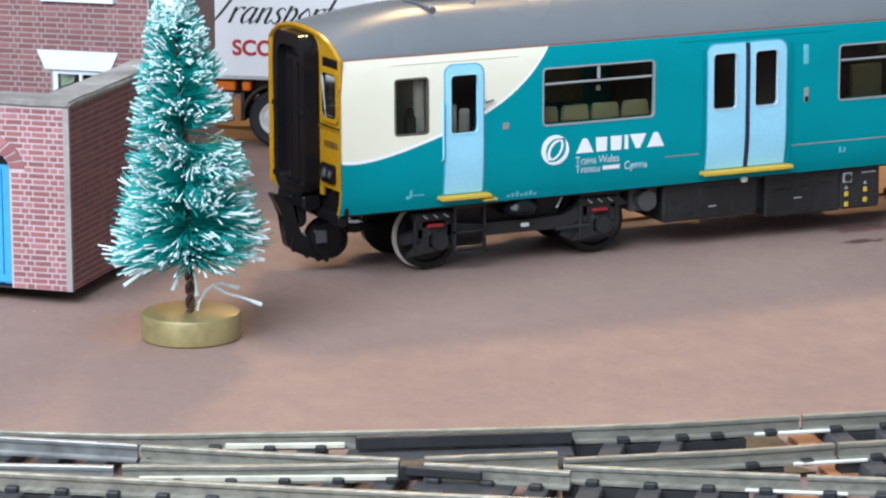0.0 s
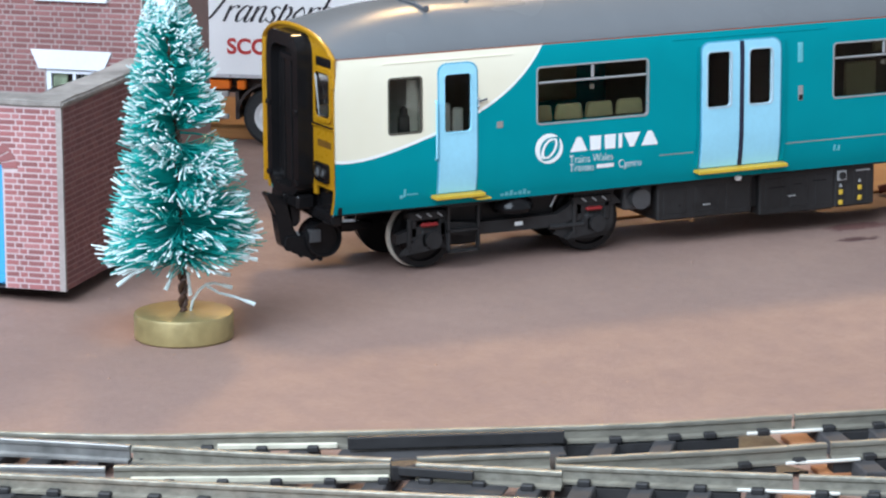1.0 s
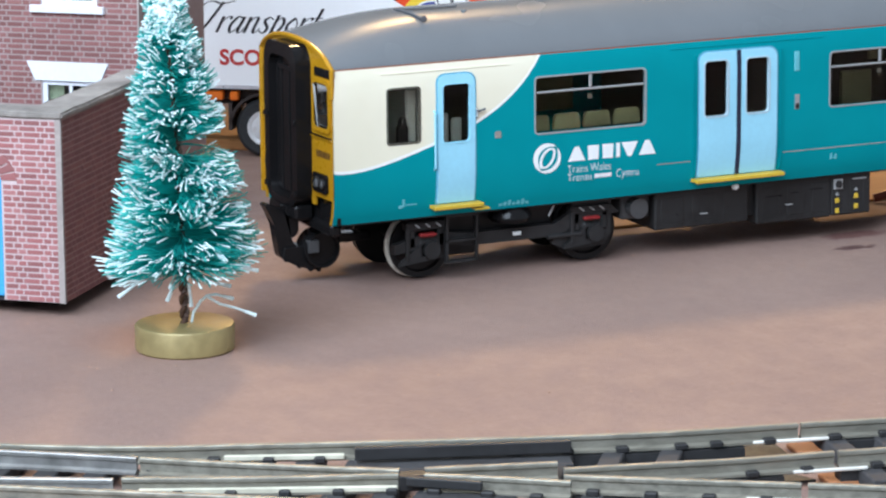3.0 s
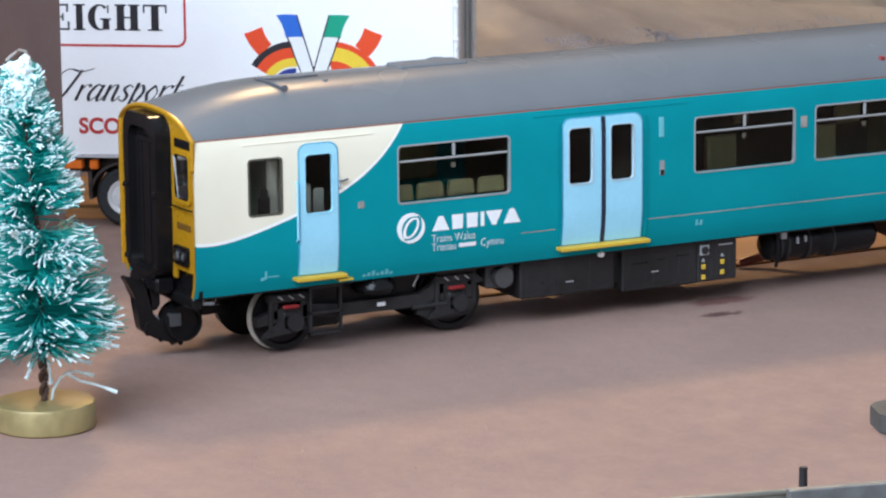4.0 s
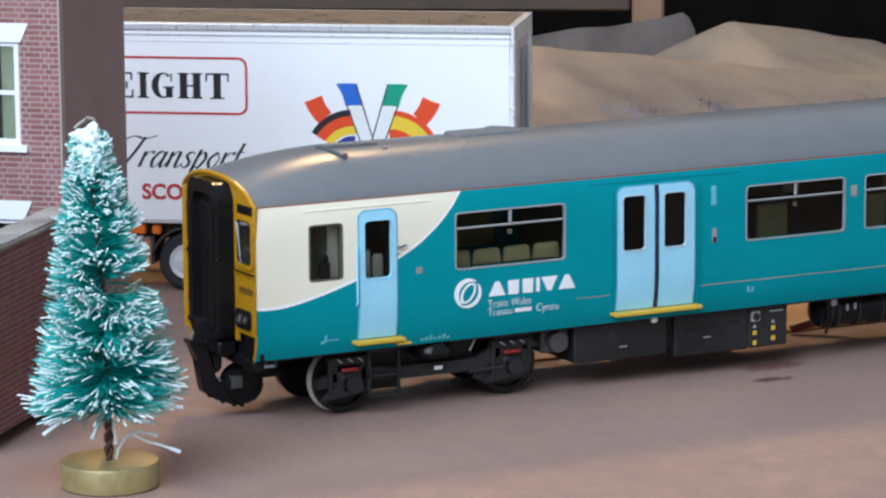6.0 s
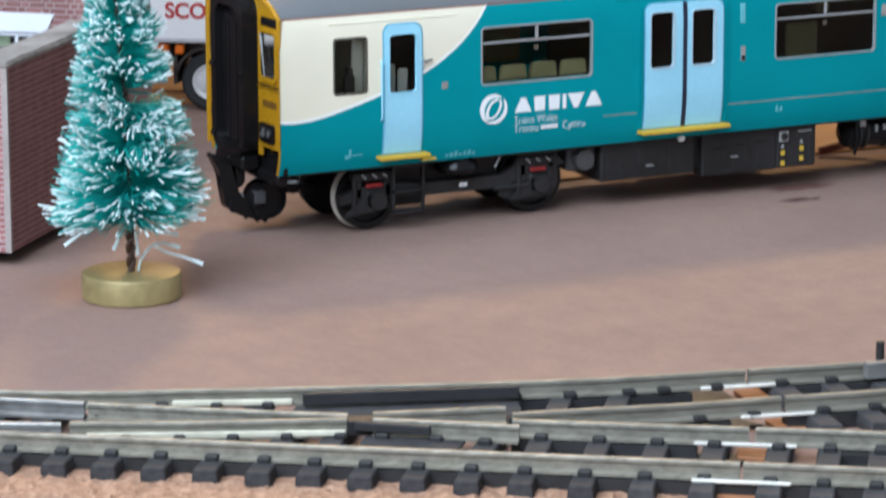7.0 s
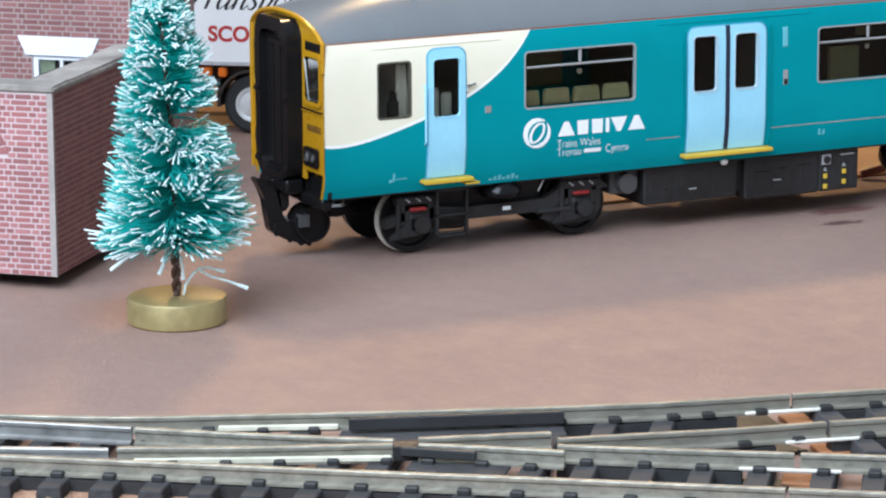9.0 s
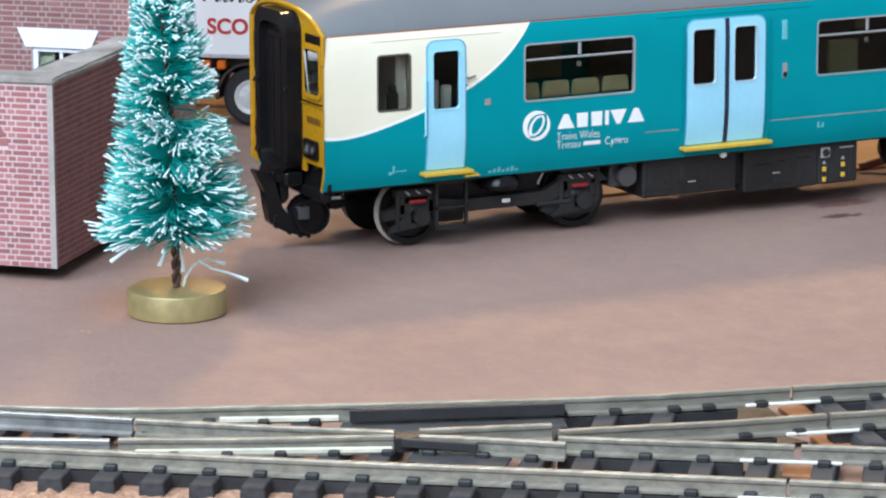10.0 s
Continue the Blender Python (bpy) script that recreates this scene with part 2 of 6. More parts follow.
def roof_paint():
    n = Nodes("grey_roof_paint", 0.28, 0.0, 0.085)
    col = n.mix(n.ramp(n.noise(0.08, 3), 0.35, 0.65), (0.156, 0.164, 0.172), (0.166, 0.174, 0.183))
    col = n.mix(n.ramp(n.noise(1.2, 4), 0.5, 0.8, 0, 0.25), col, (0.15, 0.158, 0.168))
    return n.done(col, n.ramp(n.noise(0.05, 2), 0.35, 0.65, 0.23, 0.28), n.noise(0.3, 2), 0.0004)


M_ROOF = roof_paint()
M_HORN = paint("dark_grey_fitting", (0.10, 0.105, 0.115), 0.35, 0.15)
M_DOOR = paint("pale_blue_door", (0.31, 0.65, 0.80), 0.35, 0.05)
M_YELLOW = paint("warning_yellow", (0.43, 0.215, 0.008), 0.3, 0.12)
M_STEP = paint("yellow_step", (0.58, 0.38, 0.035), 0.45, 0.15)
M_BLACK = paint("black_plastic", (0.0095, 0.009, 0.0095), 0.16, 0.2, 1.2, 0.0, 0.006, 0.16)
M_LENS = paint("frosted_lamp_lens", (0.13, 0.135, 0.14), 0.12, 0.1)
M_NUMBER = paint("dull_brown_print", (0.10, 0.045, 0.012), 0.5, 0.1)
M_DOOREDGE = paint("door_edge_blue", (0.10, 0.36, 0.50), 0.4, 0.06)
M_SEALPALE = paint("pale_grey_blue_seal", (0.42, 0.58, 0.66), 0.4, 0.06)
M_GAP = paint("navy_rubber", (0.012, 0.016, 0.04), 0.45, 0.2)
M_FAINT = paint("faint_cyan_print", (0.13, 0.48, 0.54), 0.45, 0.1)
M_DARKRED = paint("dark_red_paint", (0.26, 0.02, 0.02), 0.45, 0.15)
M_UNDER = paint("underframe_grey_black", (0.018, 0.017, 0.0172), 0.5, 0.35, 0.7, 0, 0.04, 0.35)
M_FRAME = paint("silver_window_frame", (0.37, 0.375, 0.375), 0.38, 0.1, 1.2, 0.3)
M_WHEEL = paint("black_wheel_plastic", (0.009, 0.0085, 0.009), 0.4, 0.25, 1.0, 0, 0.01, 0.3)
M_TANK = paint("dark_grey_tank_end", (0.055, 0.054, 0.055), 0.45, 0.2)
M_WHITE = paint("white_print", (0.82, 0.84, 0.84), 0.45, 0.04)
M_RED = paint("red_print", (0.52, 0.04, 0.04), 0.45, 0.1)
M_SEAT = paint("olive_seat_plastic", (0.26, 0.25, 0.13), 0.6, 0.15)
M_INNER = paint("dark_coach_lining", (0.08, 0.07, 0.05), 0.7, 0.2)
M_CABIN = paint("pale_cab_lining", (0.42, 0.42, 0.38), 0.6, 0.1)
M_WHEELRIM = paint("dull_wheel_steel", (0.60, 0.57, 0.50), 0.4, 0.2, 1.5, 0.3)
M_STEEL = paint("bright_steel", (0.29, 0.285, 0.275), 0.42, 0.35, 0.4, 0.55, 0.01)


def rail_material():
    n = Nodes("nickel_silver_rail", 0.35, 0.5)
    stretch = n.noise(0.25, 4, 0.6, (0.25, 3, 3))
    fine = n.noise(2.2, 4)
    col = n.mix(n.ramp(stretch, 0.35, 0.7), (0.215, 0.20, 0.165), (0.345, 0.325, 0.27))
    col = n.mix(n.ramp(fine, 0.6, 0.8, 0, 0.5), col, (0.22, 0.19, 0.15))
    return n.done(col, n.ramp(stretch, 0.3, 0.7, 0.62, 0.48), fine, 0.03)


M_RAIL = rail_material()
M_JOINT = paint("orange_joint_tone", (0.36, 0.15, 0.065), 0.6, 0.3, 0.6, 0.1)
M_TIE = paint("worn_grey_sleeper_plastic", (0.056, 0.054, 0.056), 0.7, 0.45, 0.8, 0, 0.04, 0.12)
M_SLEEPER = paint("black_sleeper_plastic", (0.022, 0.021, 0.022), 0.55, 0.3, 0.8, 0, 0.04)


def glass():
    m = bpy.data.materials.new("clear_glazing")
    m.use_nodes = True
    b = m.node_tree.nodes["Principled BSDF"]
    b.inputs["Base Color"].default_value = (0.80, 0.80, 0.76, 1)
    b.inputs["Roughness"].default_value = 0.06
    b.inputs["Transmission Weight"].default_value = 1.0
    b.inputs["IOR"].default_value = 1.2
    return m


M_GLASS = glass()


def cork():
    n = Nodes("cork_granules", 0.85)
    v = n.t.nodes.new("ShaderNodeTexVoronoi")
    v.inputs["Scale"].default_value = 1.15
    n.link(n.co, v.inputs["Vector"])
    fine = n.noise(2.0, 4)
    sep = n.t.nodes.new("ShaderNodeSeparateColor")
    n.link(v.outputs["Color"], sep.inputs[0])
    col = n.mix(sep.outputs[0], (0.29, 0.156, 0.098), (0.45, 0.266, 0.176))
    col = n.mix(n.ramp(fine, 0.6, 0.8, 0, 0.6), col, (0.16, 0.07, 0.04))
    return n.done(col, 0.85, v.outputs["Distance"], 0.2)


M_CORK = cork()


def brick_material(name, a, b, c):
    n = Nodes(name, 0.7)
    r = n.random()
    col = n.mix(r, a, b)
    col = n.mix(n.ramp(n.math("FRACT", n.math("MULTIPLY", r, 7.31)), 0.75, 0.8), col, c)
    fine = n.noise(1.8, 4)
    col = n.mix(n.ramp(fine, 0.45, 0.75, 0, 0.4), col, tuple(v * 0.6 for v in a))
    return n.done(col, 0.7, fine, 0.01)


def brick_joined_material(name, a, b, c):
    n = Nodes(name, 0.7)
    r = n.island()
    col = n.mix(r, a, b)
    col = n.mix(n.ramp(n.math("FRACT", n.math("MULTIPLY", r, 7.31)), 0.75, 0.8), col, c)
    fine = n.noise(1.8, 4)
    col = n.mix(n.ramp(fine, 0.45, 0.75, 0, 0.4), col, tuple(v * 0.6 for v in a))
    return n.done(col, 0.7, fine, 0.01)


M_BRICK = brick_material("pink_red_brick", (0.37, 0.135, 0.135), (0.25, 0.10, 0.10), (0.42, 0.18, 0.18))
M_BRICK_OLD = brick_material("brown_pink_brick", (0.26, 0.105, 0.10), (0.20, 0.082, 0.078), (0.29, 0.125, 0.12))
M_BRICKS_OLD = brick_joined_material("brown_pink_bricks", (0.26, 0.105, 0.10), (0.20, 0.082, 0.078), (0.29, 0.125, 0.12))
M_MORTAR_OLD = paint("dull_mortar", (0.36, 0.28, 0.27), 0.8, 0.12)
M_BRICKS = brick_joined_material("pink_red_bricks", (0.37, 0.135, 0.135), (0.25, 0.10, 0.10), (0.42, 0.18, 0.18))
# brick copy for the yard's side wall, its shade put into the colour
M_BRICKS_SHADED = brick_joined_material("shaded_side_bricks", (0.205, 0.072, 0.068), (0.165, 0.056, 0.052), (0.235, 0.09, 0.08))
M_MORTAR = paint("pale_mortar", (0.56, 0.45, 0.45), 0.8, 0.12)
# mortar for the same side wall, darkened to stand for its shade
M_MORTAR_SHADED = paint("shaded_side_mortar", (0.32, 0.20, 0.19), 0.8, 0.12)
M_COPING = paint("grey_card_coping", (0.31, 0.28, 0.255), 0.7, 0.4, 0.5, 0, 0.15)
M_CARDEDGE = paint("cut_card_edge", (0.36, 0.31, 0.29), 0.8, 0.2)
M_GATE = paint("sky_blue_gate", (0.05, 0.36, 0.66), 0.5, 0.1)
M_PLAINBROWN = paint("plain_brown_card", (0.265, 0.165, 0.148), 0.7, 0.08, 0.6)
M_WINWHITE = paint("white_window_paint", (0.75, 0.78, 0.84), 0.55, 0.05)
M_CURTAIN = paint("pale_green_curtain", (0.40, 0.50, 0.38), 0.7, 0.12)
M_DARKROOM = paint("dark_room_print", (0.03, 0.028, 0.035), 0.5, 0.3)
M_BOX = paint("white_trailer_panel", (0.90, 0.91, 0.93), 0.33, 0.02)
M_ORANGE = paint("orange_lamp_plastic", (0.75, 0.16, 0.015), 0.3, 0.1)
M_TYRE = paint("rubber_tyre", (0.018, 0.02, 0.022), 0.7, 0.2)
M_LORRY = paint("dark_lorry_chassis", (0.03, 0.022, 0.02), 0.55, 0.3)
M_INK = paint("black_print", (0.015, 0.015, 0.02), 0.5, 0.1)
M_GOLD = paint("gold_painted_wood", (0.31, 0.24, 0.105), 0.42, 0.22, 0.5, 0.25, 0.1)


def wood():
    n = Nodes("orange_brown_wood", 0.55)
    g = n.noise(0.5, 5, 0.6, (0.08, 1, 1.5))
    col = n.mix(n.ramp(g, 0.3, 0.7), (0.36, 0.15, 0.045), (0.46, 0.215, 0.07))
    return n.done(col, 0.55, g, 0.05)


M_WOOD = wood()


def hill_paper():
    n = Nodes("brown_scenery_paper", 0.6, 0.0, 0.25)
    big, mid, fine = n.noise(0.016, 3), n.noise(0.07, 5, 0.6), n.noise(1.2, 5)
    # the tone runs from greyer at one end to tan towards the other
    x, y, z = n.xyz()
    tone = n.math("ADD", n.ramp(x, 130, 250, -0.45, 0.5), n.ramp(big, 0.35, 0.65), True)
    col = n.mix(tone, (0.185, 0.143, 0.122), (0.35, 0.258, 0.182))
    col = n.mix(n.ramp(mid, 0.48, 0.72, 0, 0.6), col, (0.19, 0.145, 0.122))
    col = n.mix(n.ramp(n.noise(0.3, 4, 0.6), 0.55, 0.75, 0, 0.3), col, (0.33, 0.27, 0.205))
    return n.done(col, n.ramp(mid, 0.3, 0.7, 0.42, 0.7), fine, 0.06)


M_HILL = hill_paper()
M_ASH = paint("grey_scatter", (0.20, 0.19, 0.205), 0.95, 0.7, 0.9, 0, 0.3, 0.1)
M_CURTAINBLACK = paint("black_cloth", (0.007, 0.0048, 0.004), 0.95, 0.3, 1.2, 0.0, 0.01, 0.05)
M_BRUSH = paint("green_bristle", (0.0, 0.385, 0.35), 0.5, 0.3, 0.7)
M_SNOW = paint("white_flocked_tip", (0.78, 0.90, 0.91), 0.85, 0.1, 2.0)
M_WIRE = paint("twisted_brown_wire", (0.10, 0.055, 0.04), 0.45, 0.4, 1.0, 0.3)

# ---- setting: the painted baseboard and what closes it behind ----
A42 = -42.0

bm = bmesh.new()
bmesh.ops.create_grid(bm, x_segments=2, y_segments=2, size=1)
shape(bm, lambda c: V3(c.x * 700 + 60, c.y * 465 - 180, 0))
tagged(part("ground", bm, M_BOARD), "brown painted layout baseboard with a reddish patch and faint stains", "ground", kind="structure")

bm = bmesh.new()
box(bm, -900, 1100, 430, 436, -900, 300)
tagged(part("backdrop", bm, M_CURTAINBLACK), "black cloth hanging behind the layout", "backdrop", kind="structure")

bm = bmesh.new()
box(bm, -900, 1100, -900, 436, -910, -900)
tagged(part("floor", bm, M_COPING), "plain dark hall floor far below the layout", "floor", kind="structure")
bm = bmesh.new()
box(bm, -640, 760, -645, 285, -22, -0.6, 1.0)
tagged(part("layout_frame", bm, M_WOOD), "wooden frame under the painted baseboard", "frame", kind="structure")

# ---- railcar ----
L, W = 259.0, 33.2
MIDDLE = W / 2
railcar = thing("railcar", label="turquoise and cream model diesel railcar standing on the baseboard", category="train")


def side_y(z):
    """How far the near side lies behind its widest plane at a height."""
    pts = ((12.9, 1.5), (15, 0.75), (18, 0.25), (21, 0.0), (36, 0.0), (39, 0.25), (41.2, 0.7))
    for (z0, y0), (z1, y1) in zip(pts, pts[1:]):
        if z <= z1:
            return y0 + (y1 - y0) * max(0, z - z0) / (z1 - z0)
    return pts[-1][1]


WINDOWS = [(40.2, 62.65), (102.6, 124.5), (129.6, 152.0), (160.5, 183.0), (196.5, 218.8)]
WZ = (26.6, 36.8)
OPENINGS = [(w0, w1, *WZ) for w0, w1 in WINDOWS]
OPENINGS += [(10.6, 16.9, 27.0, 36.9), (21.4, 26.9, 26.4, 37.0)]
OPENINGS += [(75.2, 80.2, 26.7, 37.1), (84.1, 89.0, 26.7, 37.1)]


def body_side(near):
    xs = sorted({0.15, L - 0.15, *[v for o in OPENINGS for v in o[:2]], *range(4, 259, 6)})
    zs = sorted({12.9, 14, 15, 16.5, 18, 21, 24, 30, 33, 36, 38, 39, 40, 41.2, *[v for o in OPENINGS for v in o[2:]]})
    bm = bmesh.new()
    grid = [[bm.verts.new((x, side_y(z) if near else W - side_y(z), z)) for z in zs] for x in xs]
    for i in range(len(xs) - 1):
        for k in range(len(zs) - 1):
            cx, cz = (xs[i] + xs[i + 1]) / 2, (zs[k] + zs[k + 1]) / 2
            if any(o[0] < cx < o[1] and o[2] < cz < o[3] for o in OPENINGS):
                continue
            bm.faces.new((grid[i][k], grid[i + 1][k], grid[i + 1][k + 1], grid[i][k + 1]))
    back = bmesh.ops.duplicate(bm, geom=list(bm.verts) + list(bm.edges) + list(bm.faces))["geom"]
    bmesh.ops.translate(bm, verts=[g for g in back if isinstance(g, bmesh.types.BMVert)], vec=(0, 0.7 if near else -0.7, 0))
    return part("body_side", bm, M_LIVERY, railcar, smooth=True)


body_side(True)
body_side(False)


def roof_z(y, x):
    """Height of the roof across the car, drawn down at both ends."""
    t = (y - W / 2) / (W / 2 - 0.7)
    d = min(x, L - x)
    crown = 48.55 - 41.2
    drop = 0.0 if d > 24 else 3.4 * (1 - d / 24) ** 2.0
    return 41.2 + (crown - drop) * (1 - min(1.0, abs(t)) ** 2.5) ** 0.75


bm = bmesh.new()
xs = [-0.35, 0, 1.5, 3, 5, 8, 11, 15, 19, 24] + list(range(34, 226, 10)) + [235, 240, 244, 248, 251, 254, 256, 257.5, 259, 259.35]
ys = [W / 2 - math.cos(math.pi * k / 28) * (W / 2 - 0.6) for k in range(29)]


def bow(y):
    """How far the cab end bows forward at a place across the car."""
    return 0.4 * (1 - abs((y - MIDDLE) / MIDDLE) ** 4)


grid = [[bm.verts.new((x if 3 < x < 256 else (x + (0.2 - bow(y)) * (1 if x <= 3 else -1)), y, roof_z(y, x))) for y in ys] for x in xs]
for i in range(len(xs) - 1):
    for k in range(len(ys) - 1):
        bm.faces.new((grid[i][k], grid[i + 1][k], grid[i + 1][k + 1], grid[i][k + 1]))
roof = part("roof", bm, M_ROOF, railcar, "plain grey curved roof", smooth=True)


def cab_end(x0, sign):
    """The yellow end with its two windscreens beside the corridor."""
    def bent(c):
        return V3(x0 - sign * (bow(c.y) - 0.2) + sign * c.x, c.y, c.z)
    bm = bmesh.new()
    ys = [0.55, 1.6, 7.9, 9.6, MIDDLE, W - 9.6, W - 7.9, W - 1.6, W - 0.55]
    zs = [17.4, 19, 21, 25.5, 30.1, 38.5, 39.3, 41.0, 41.2]
    g = [[bm.verts.new((0, y, z)) for z in zs] for y in ys]
    for i in range(len(ys) - 1):
        for k in range(len(zs) - 1):
            if (i in (1, 6) and k in (4, 6)) or i in (3, 4):
                continue
            bm.faces.new((g[i][k], g[i + 1][k], g[i + 1][k + 1], g[i][k + 1]))
    # the arch above
    for a, b in zip(ys, ys[1:]):
        n = 6
        top = [bm.verts.new((0, a + (b - a) * k / n, max(41.25, roof_z(a + (b - a) * k / n, 0) - 0.15))) for k in range(n + 1)]
        low = [bm.verts.new((0, a + (b - a) * k / n, 41.2)) for k in range(n + 1)]
        for k in range(n):
            bm.faces.new((low[k], low[k + 1], top[k + 1], top[k]))
    back = bmesh.ops.duplicate(bm, geom=list(bm.verts) + list(bm.edges) + list(bm.faces))["geom"]
    bmesh.ops.translate(bm, verts=[v for v in back if isinstance(v, bmesh.types.BMVert)], vec=(0.6, 0, 0))
    shape(bm, bent)
    end = part("cab_end", bm, M_YELLOW, railcar, "yellow cab end panel", smooth=True)
    bm = bmesh.new()
    box(bm, 0.9, 1.6, 1.0, W - 1.0, 12.9, 17.6)
    shape(bm, bent)
    part("valance", bm, M_BLACK, end, "black valance below the cab end")
    for far in (False, True):
        def place(c, far=far):
            return bent(V3(c.x, W - c.y if far else c.y, c.z))

        def bit(name, bm, mat, label="", smooth=False, parent=None):
            shape(bm, place)
            return part(name, bm, mat, parent or end, label, smooth)

        bm = bmesh.new()
        levels = [13.0, 13.8, 14.6, 15.4, 16.4, 17.5]
        prism(bm, [(side_y(h) + 0.02, h) for h in levels] + [(side_y(h) + 0.74, h) for h in levels[::-1]], "x", -0.05, 0.35)
        bit("corner_strip", bm, M_YELLOW)
        bm = bmesh.new()
        box(bm, 0.0, 0.6, 8.3, 9.7, 15.6, 17.5, 0.1)
        bit("corridor_strip", bm, M_YELLOW)
        bm = bmesh.new()
        ring_prism(bm, rounded(1.1, 8.4, 29.5, 39.1, 1.2), rounded(1.8, 7.7, 30.3, 38.3, 1.0), -0.35, 0.3)
        shape(bm, lambda c: V3(c.y, c.x, c.z))
        bit("windscreen_frame", bm, M_YELLOW, "", True)
        bm = bmesh.new()
        ring_prism(bm, rounded(1.7, 7.8, 30.2, 38.4, 1.0), rounded(2.05, 7.45, 30.6, 38.0, 0.8), -0.2, 0.25)
        shape(bm, lambda c: V3(c.y, c.x, c.z))
        bit("windscreen_seal", bm, M_BLACK)
        bm = bmesh.new()
        box(bm, 0.15, 0.3, 1.6, 7.9, 30.1, 38.5)
        bit("windscreen", bm, M_GLASS)
        bm = bmesh.new()
        box(bm, -0.08, 0.25, 1.75, 7.75, 39.3, 41.0, 0.2)
        bit("destination_panel", bm, M_BLACK, "black destination panel over the windscreen")
        bm = bmesh.new()
        prism(bm, rounded(2.5, 8.2, 18.4, 21.9, 0.6), "x", -0.45, 0.2)
        lamp = bit("headlight_box", bm, M_BLACK)
        for y, r in ((4.0, 0.75), (6.2, 0.95)):
            bm = bmesh.new()
            lathe(bm, ((r + 0.2, 0), (r + 0.15, -0.3), (r, -0.34), (r * 0.92, -0.16)), (-0.45, y, 20.2), "x", 20, False)
            bit("headlight_bezel", bm, M_UNDER, "", True, lamp)
            bm = bmesh.new()
            lathe(bm, ((r * 0.92, -0.12), (r * 0.7, -0.22), (r * 0.1, -0.28)), (-0.45, y, 20.2), "x", 20)
            bit("headlight", bm, M_LENS, "clear round headlight", True, lamp)
        # bars for the printed number, the ledge and rail under the windscreen
        bm = bmesh.new()
        for k in range(6):
            box(bm, -0.06, 0.0, 1.9 + 0.95 * k, 2.5 + 0.95 * k, 24.8, 26.0)
        bit("number_bars", bm, M_NUMBER, "dull brown printed bars")
        bm = bmesh.new()
        box(bm, -0.3, 0.1, 0.75, 9.3, 28.15, 28.45, 0.08)
        bit("ledge", bm, M_YELLOW)
        bm = bmesh.new()
        tube(bm, [(-0.1, 9.3, 28.75), (-0.42, 8.6, 28.8), (-0.42, 1.6, 28.8), (-0.1, 0.9, 28.75)], 0.15)
        bit("grab_rail", bm, M_BLACK)
        bm = bmesh.new()
        tube(bm, [(-0.25, 6.0, 30.3), (-0.4, 6.4, 34.4), (-0.35, 7.0, 37.6)], 0.13)
        tube(bm, [(-0.45, 7.3, 37.9), (-0.45, 6.2, 33.6), (-0.45, 5.8, 31.6)], 0.17)
        bit("wiper", bm, M_FRAME)
    return end


cab_end(0.0, 1)
cab_end(L, -1)


def yellow_rim(x0, sign):
    bm = bmesh.new()
    pts = [(0.45 + (W - 0.9) * k / 40) for k in range(41)]
    path = [V3(x0 - sign * (bow(y) - 0.1), y, roof_z(y, 0) - 0.1) for y in pts]
    path = [V3(x0, 0.45, 36)] + path + [V3(x0, W - 0.4, 36), V3(x0, W - 0.4, 14)]
    tube(bm, path, 0.45, 8)
    return part("end_rim", bm, M_YELLOW, railcar, "yellow rim round the cab end", smooth=True)


yellow_rim(0.0, 1)
yellow_rim(L, -1)


def corridor(x0, sign):
    """The black corridor connection on the end."""
    bm = bmesh.new()
    y0, y1, z0, z1 = MIDDLE - 7.3, MIDDLE + 7.3, 14.9, 44.3
    ring_prism(bm, rounded(y0, y1, z0, z1, 3.6, 8), rounded(y0 + 2.1, y1 - 2.1, z0 + 1.2, z1 - 2.4, 2.6, 8), -3.1, 1.2)
    shape(bm, lambda c: V3(x0 + sign * c.y, c.x, c.z))
    bmesh.ops.bevel(bm, geom=[e for e in bm.edges if abs(e.verts[0].co.x - e.verts[1].co.x) < 0.01 and e.is_manifold and e.calc_face_angle(0) > 1.2], offset=1.0, segments=4, affect="EDGES")
    c = part("corridor_connection", bm, M_BLACK, railcar, "glossy black corridor connection", smooth=True)
    bm = bmesh.new()
    box(bm, -1.6, -0.9, y0 + 1.8, y1 - 1.8, z0 + 0.9, z1 - 2.0)
    for k in range(3):
        box(bm, -1.9, -1.55, y0 + 2.6 + 3.4 * k, y0 + 5.2 + 3.4 * k, z0 + 2, z1 - 5, 0.1)
    box(bm, -2.1, -1.5, y0 + 4, y1 - 4, z1 - 5.2, z1 - 4.2, 0.1)
    shape(bm, lambda c: V3(x0 + sign * c.x, c.y, c.z))
    part("corridor_door", bm, M_BLACK, c)
    for yy in (y0 + 0.9, y1 - 0.9):
        bm = bmesh.new()
        for z in (17.5, 30.5):
            box(bm, -3.5, -2.8, yy - 0.7, yy + 0.7, z - 0.5, z + 0.5, 0.15)
        shape(bm, lambda c: V3(x0 + sign * c.x, c.y, c.z))
        part("clip", bm, M_BLACK, c)
    return c


corridor(-0.1, 1)
corridor(L + 0.1, -1)


def denser(outline, counts):
    out = []
    n = len(outline)
    for k in range(n):
        a, b = outline[k], outline[(k + 1) % n]
        for j in range(counts[k]):
            f = j / counts[k]
            out.append((a[0] + (b[0] - a[0]) * f, a[1] + (b[1] - a[1]) * f))
    return out


def on_side(c):
    """Wraps a flat piece, built at y = 0, onto the near body side."""
    return V3(c.x, c.y + side_y(c.z), c.z)


COUNTS = [1, 1, 1, 1, 4] * 4


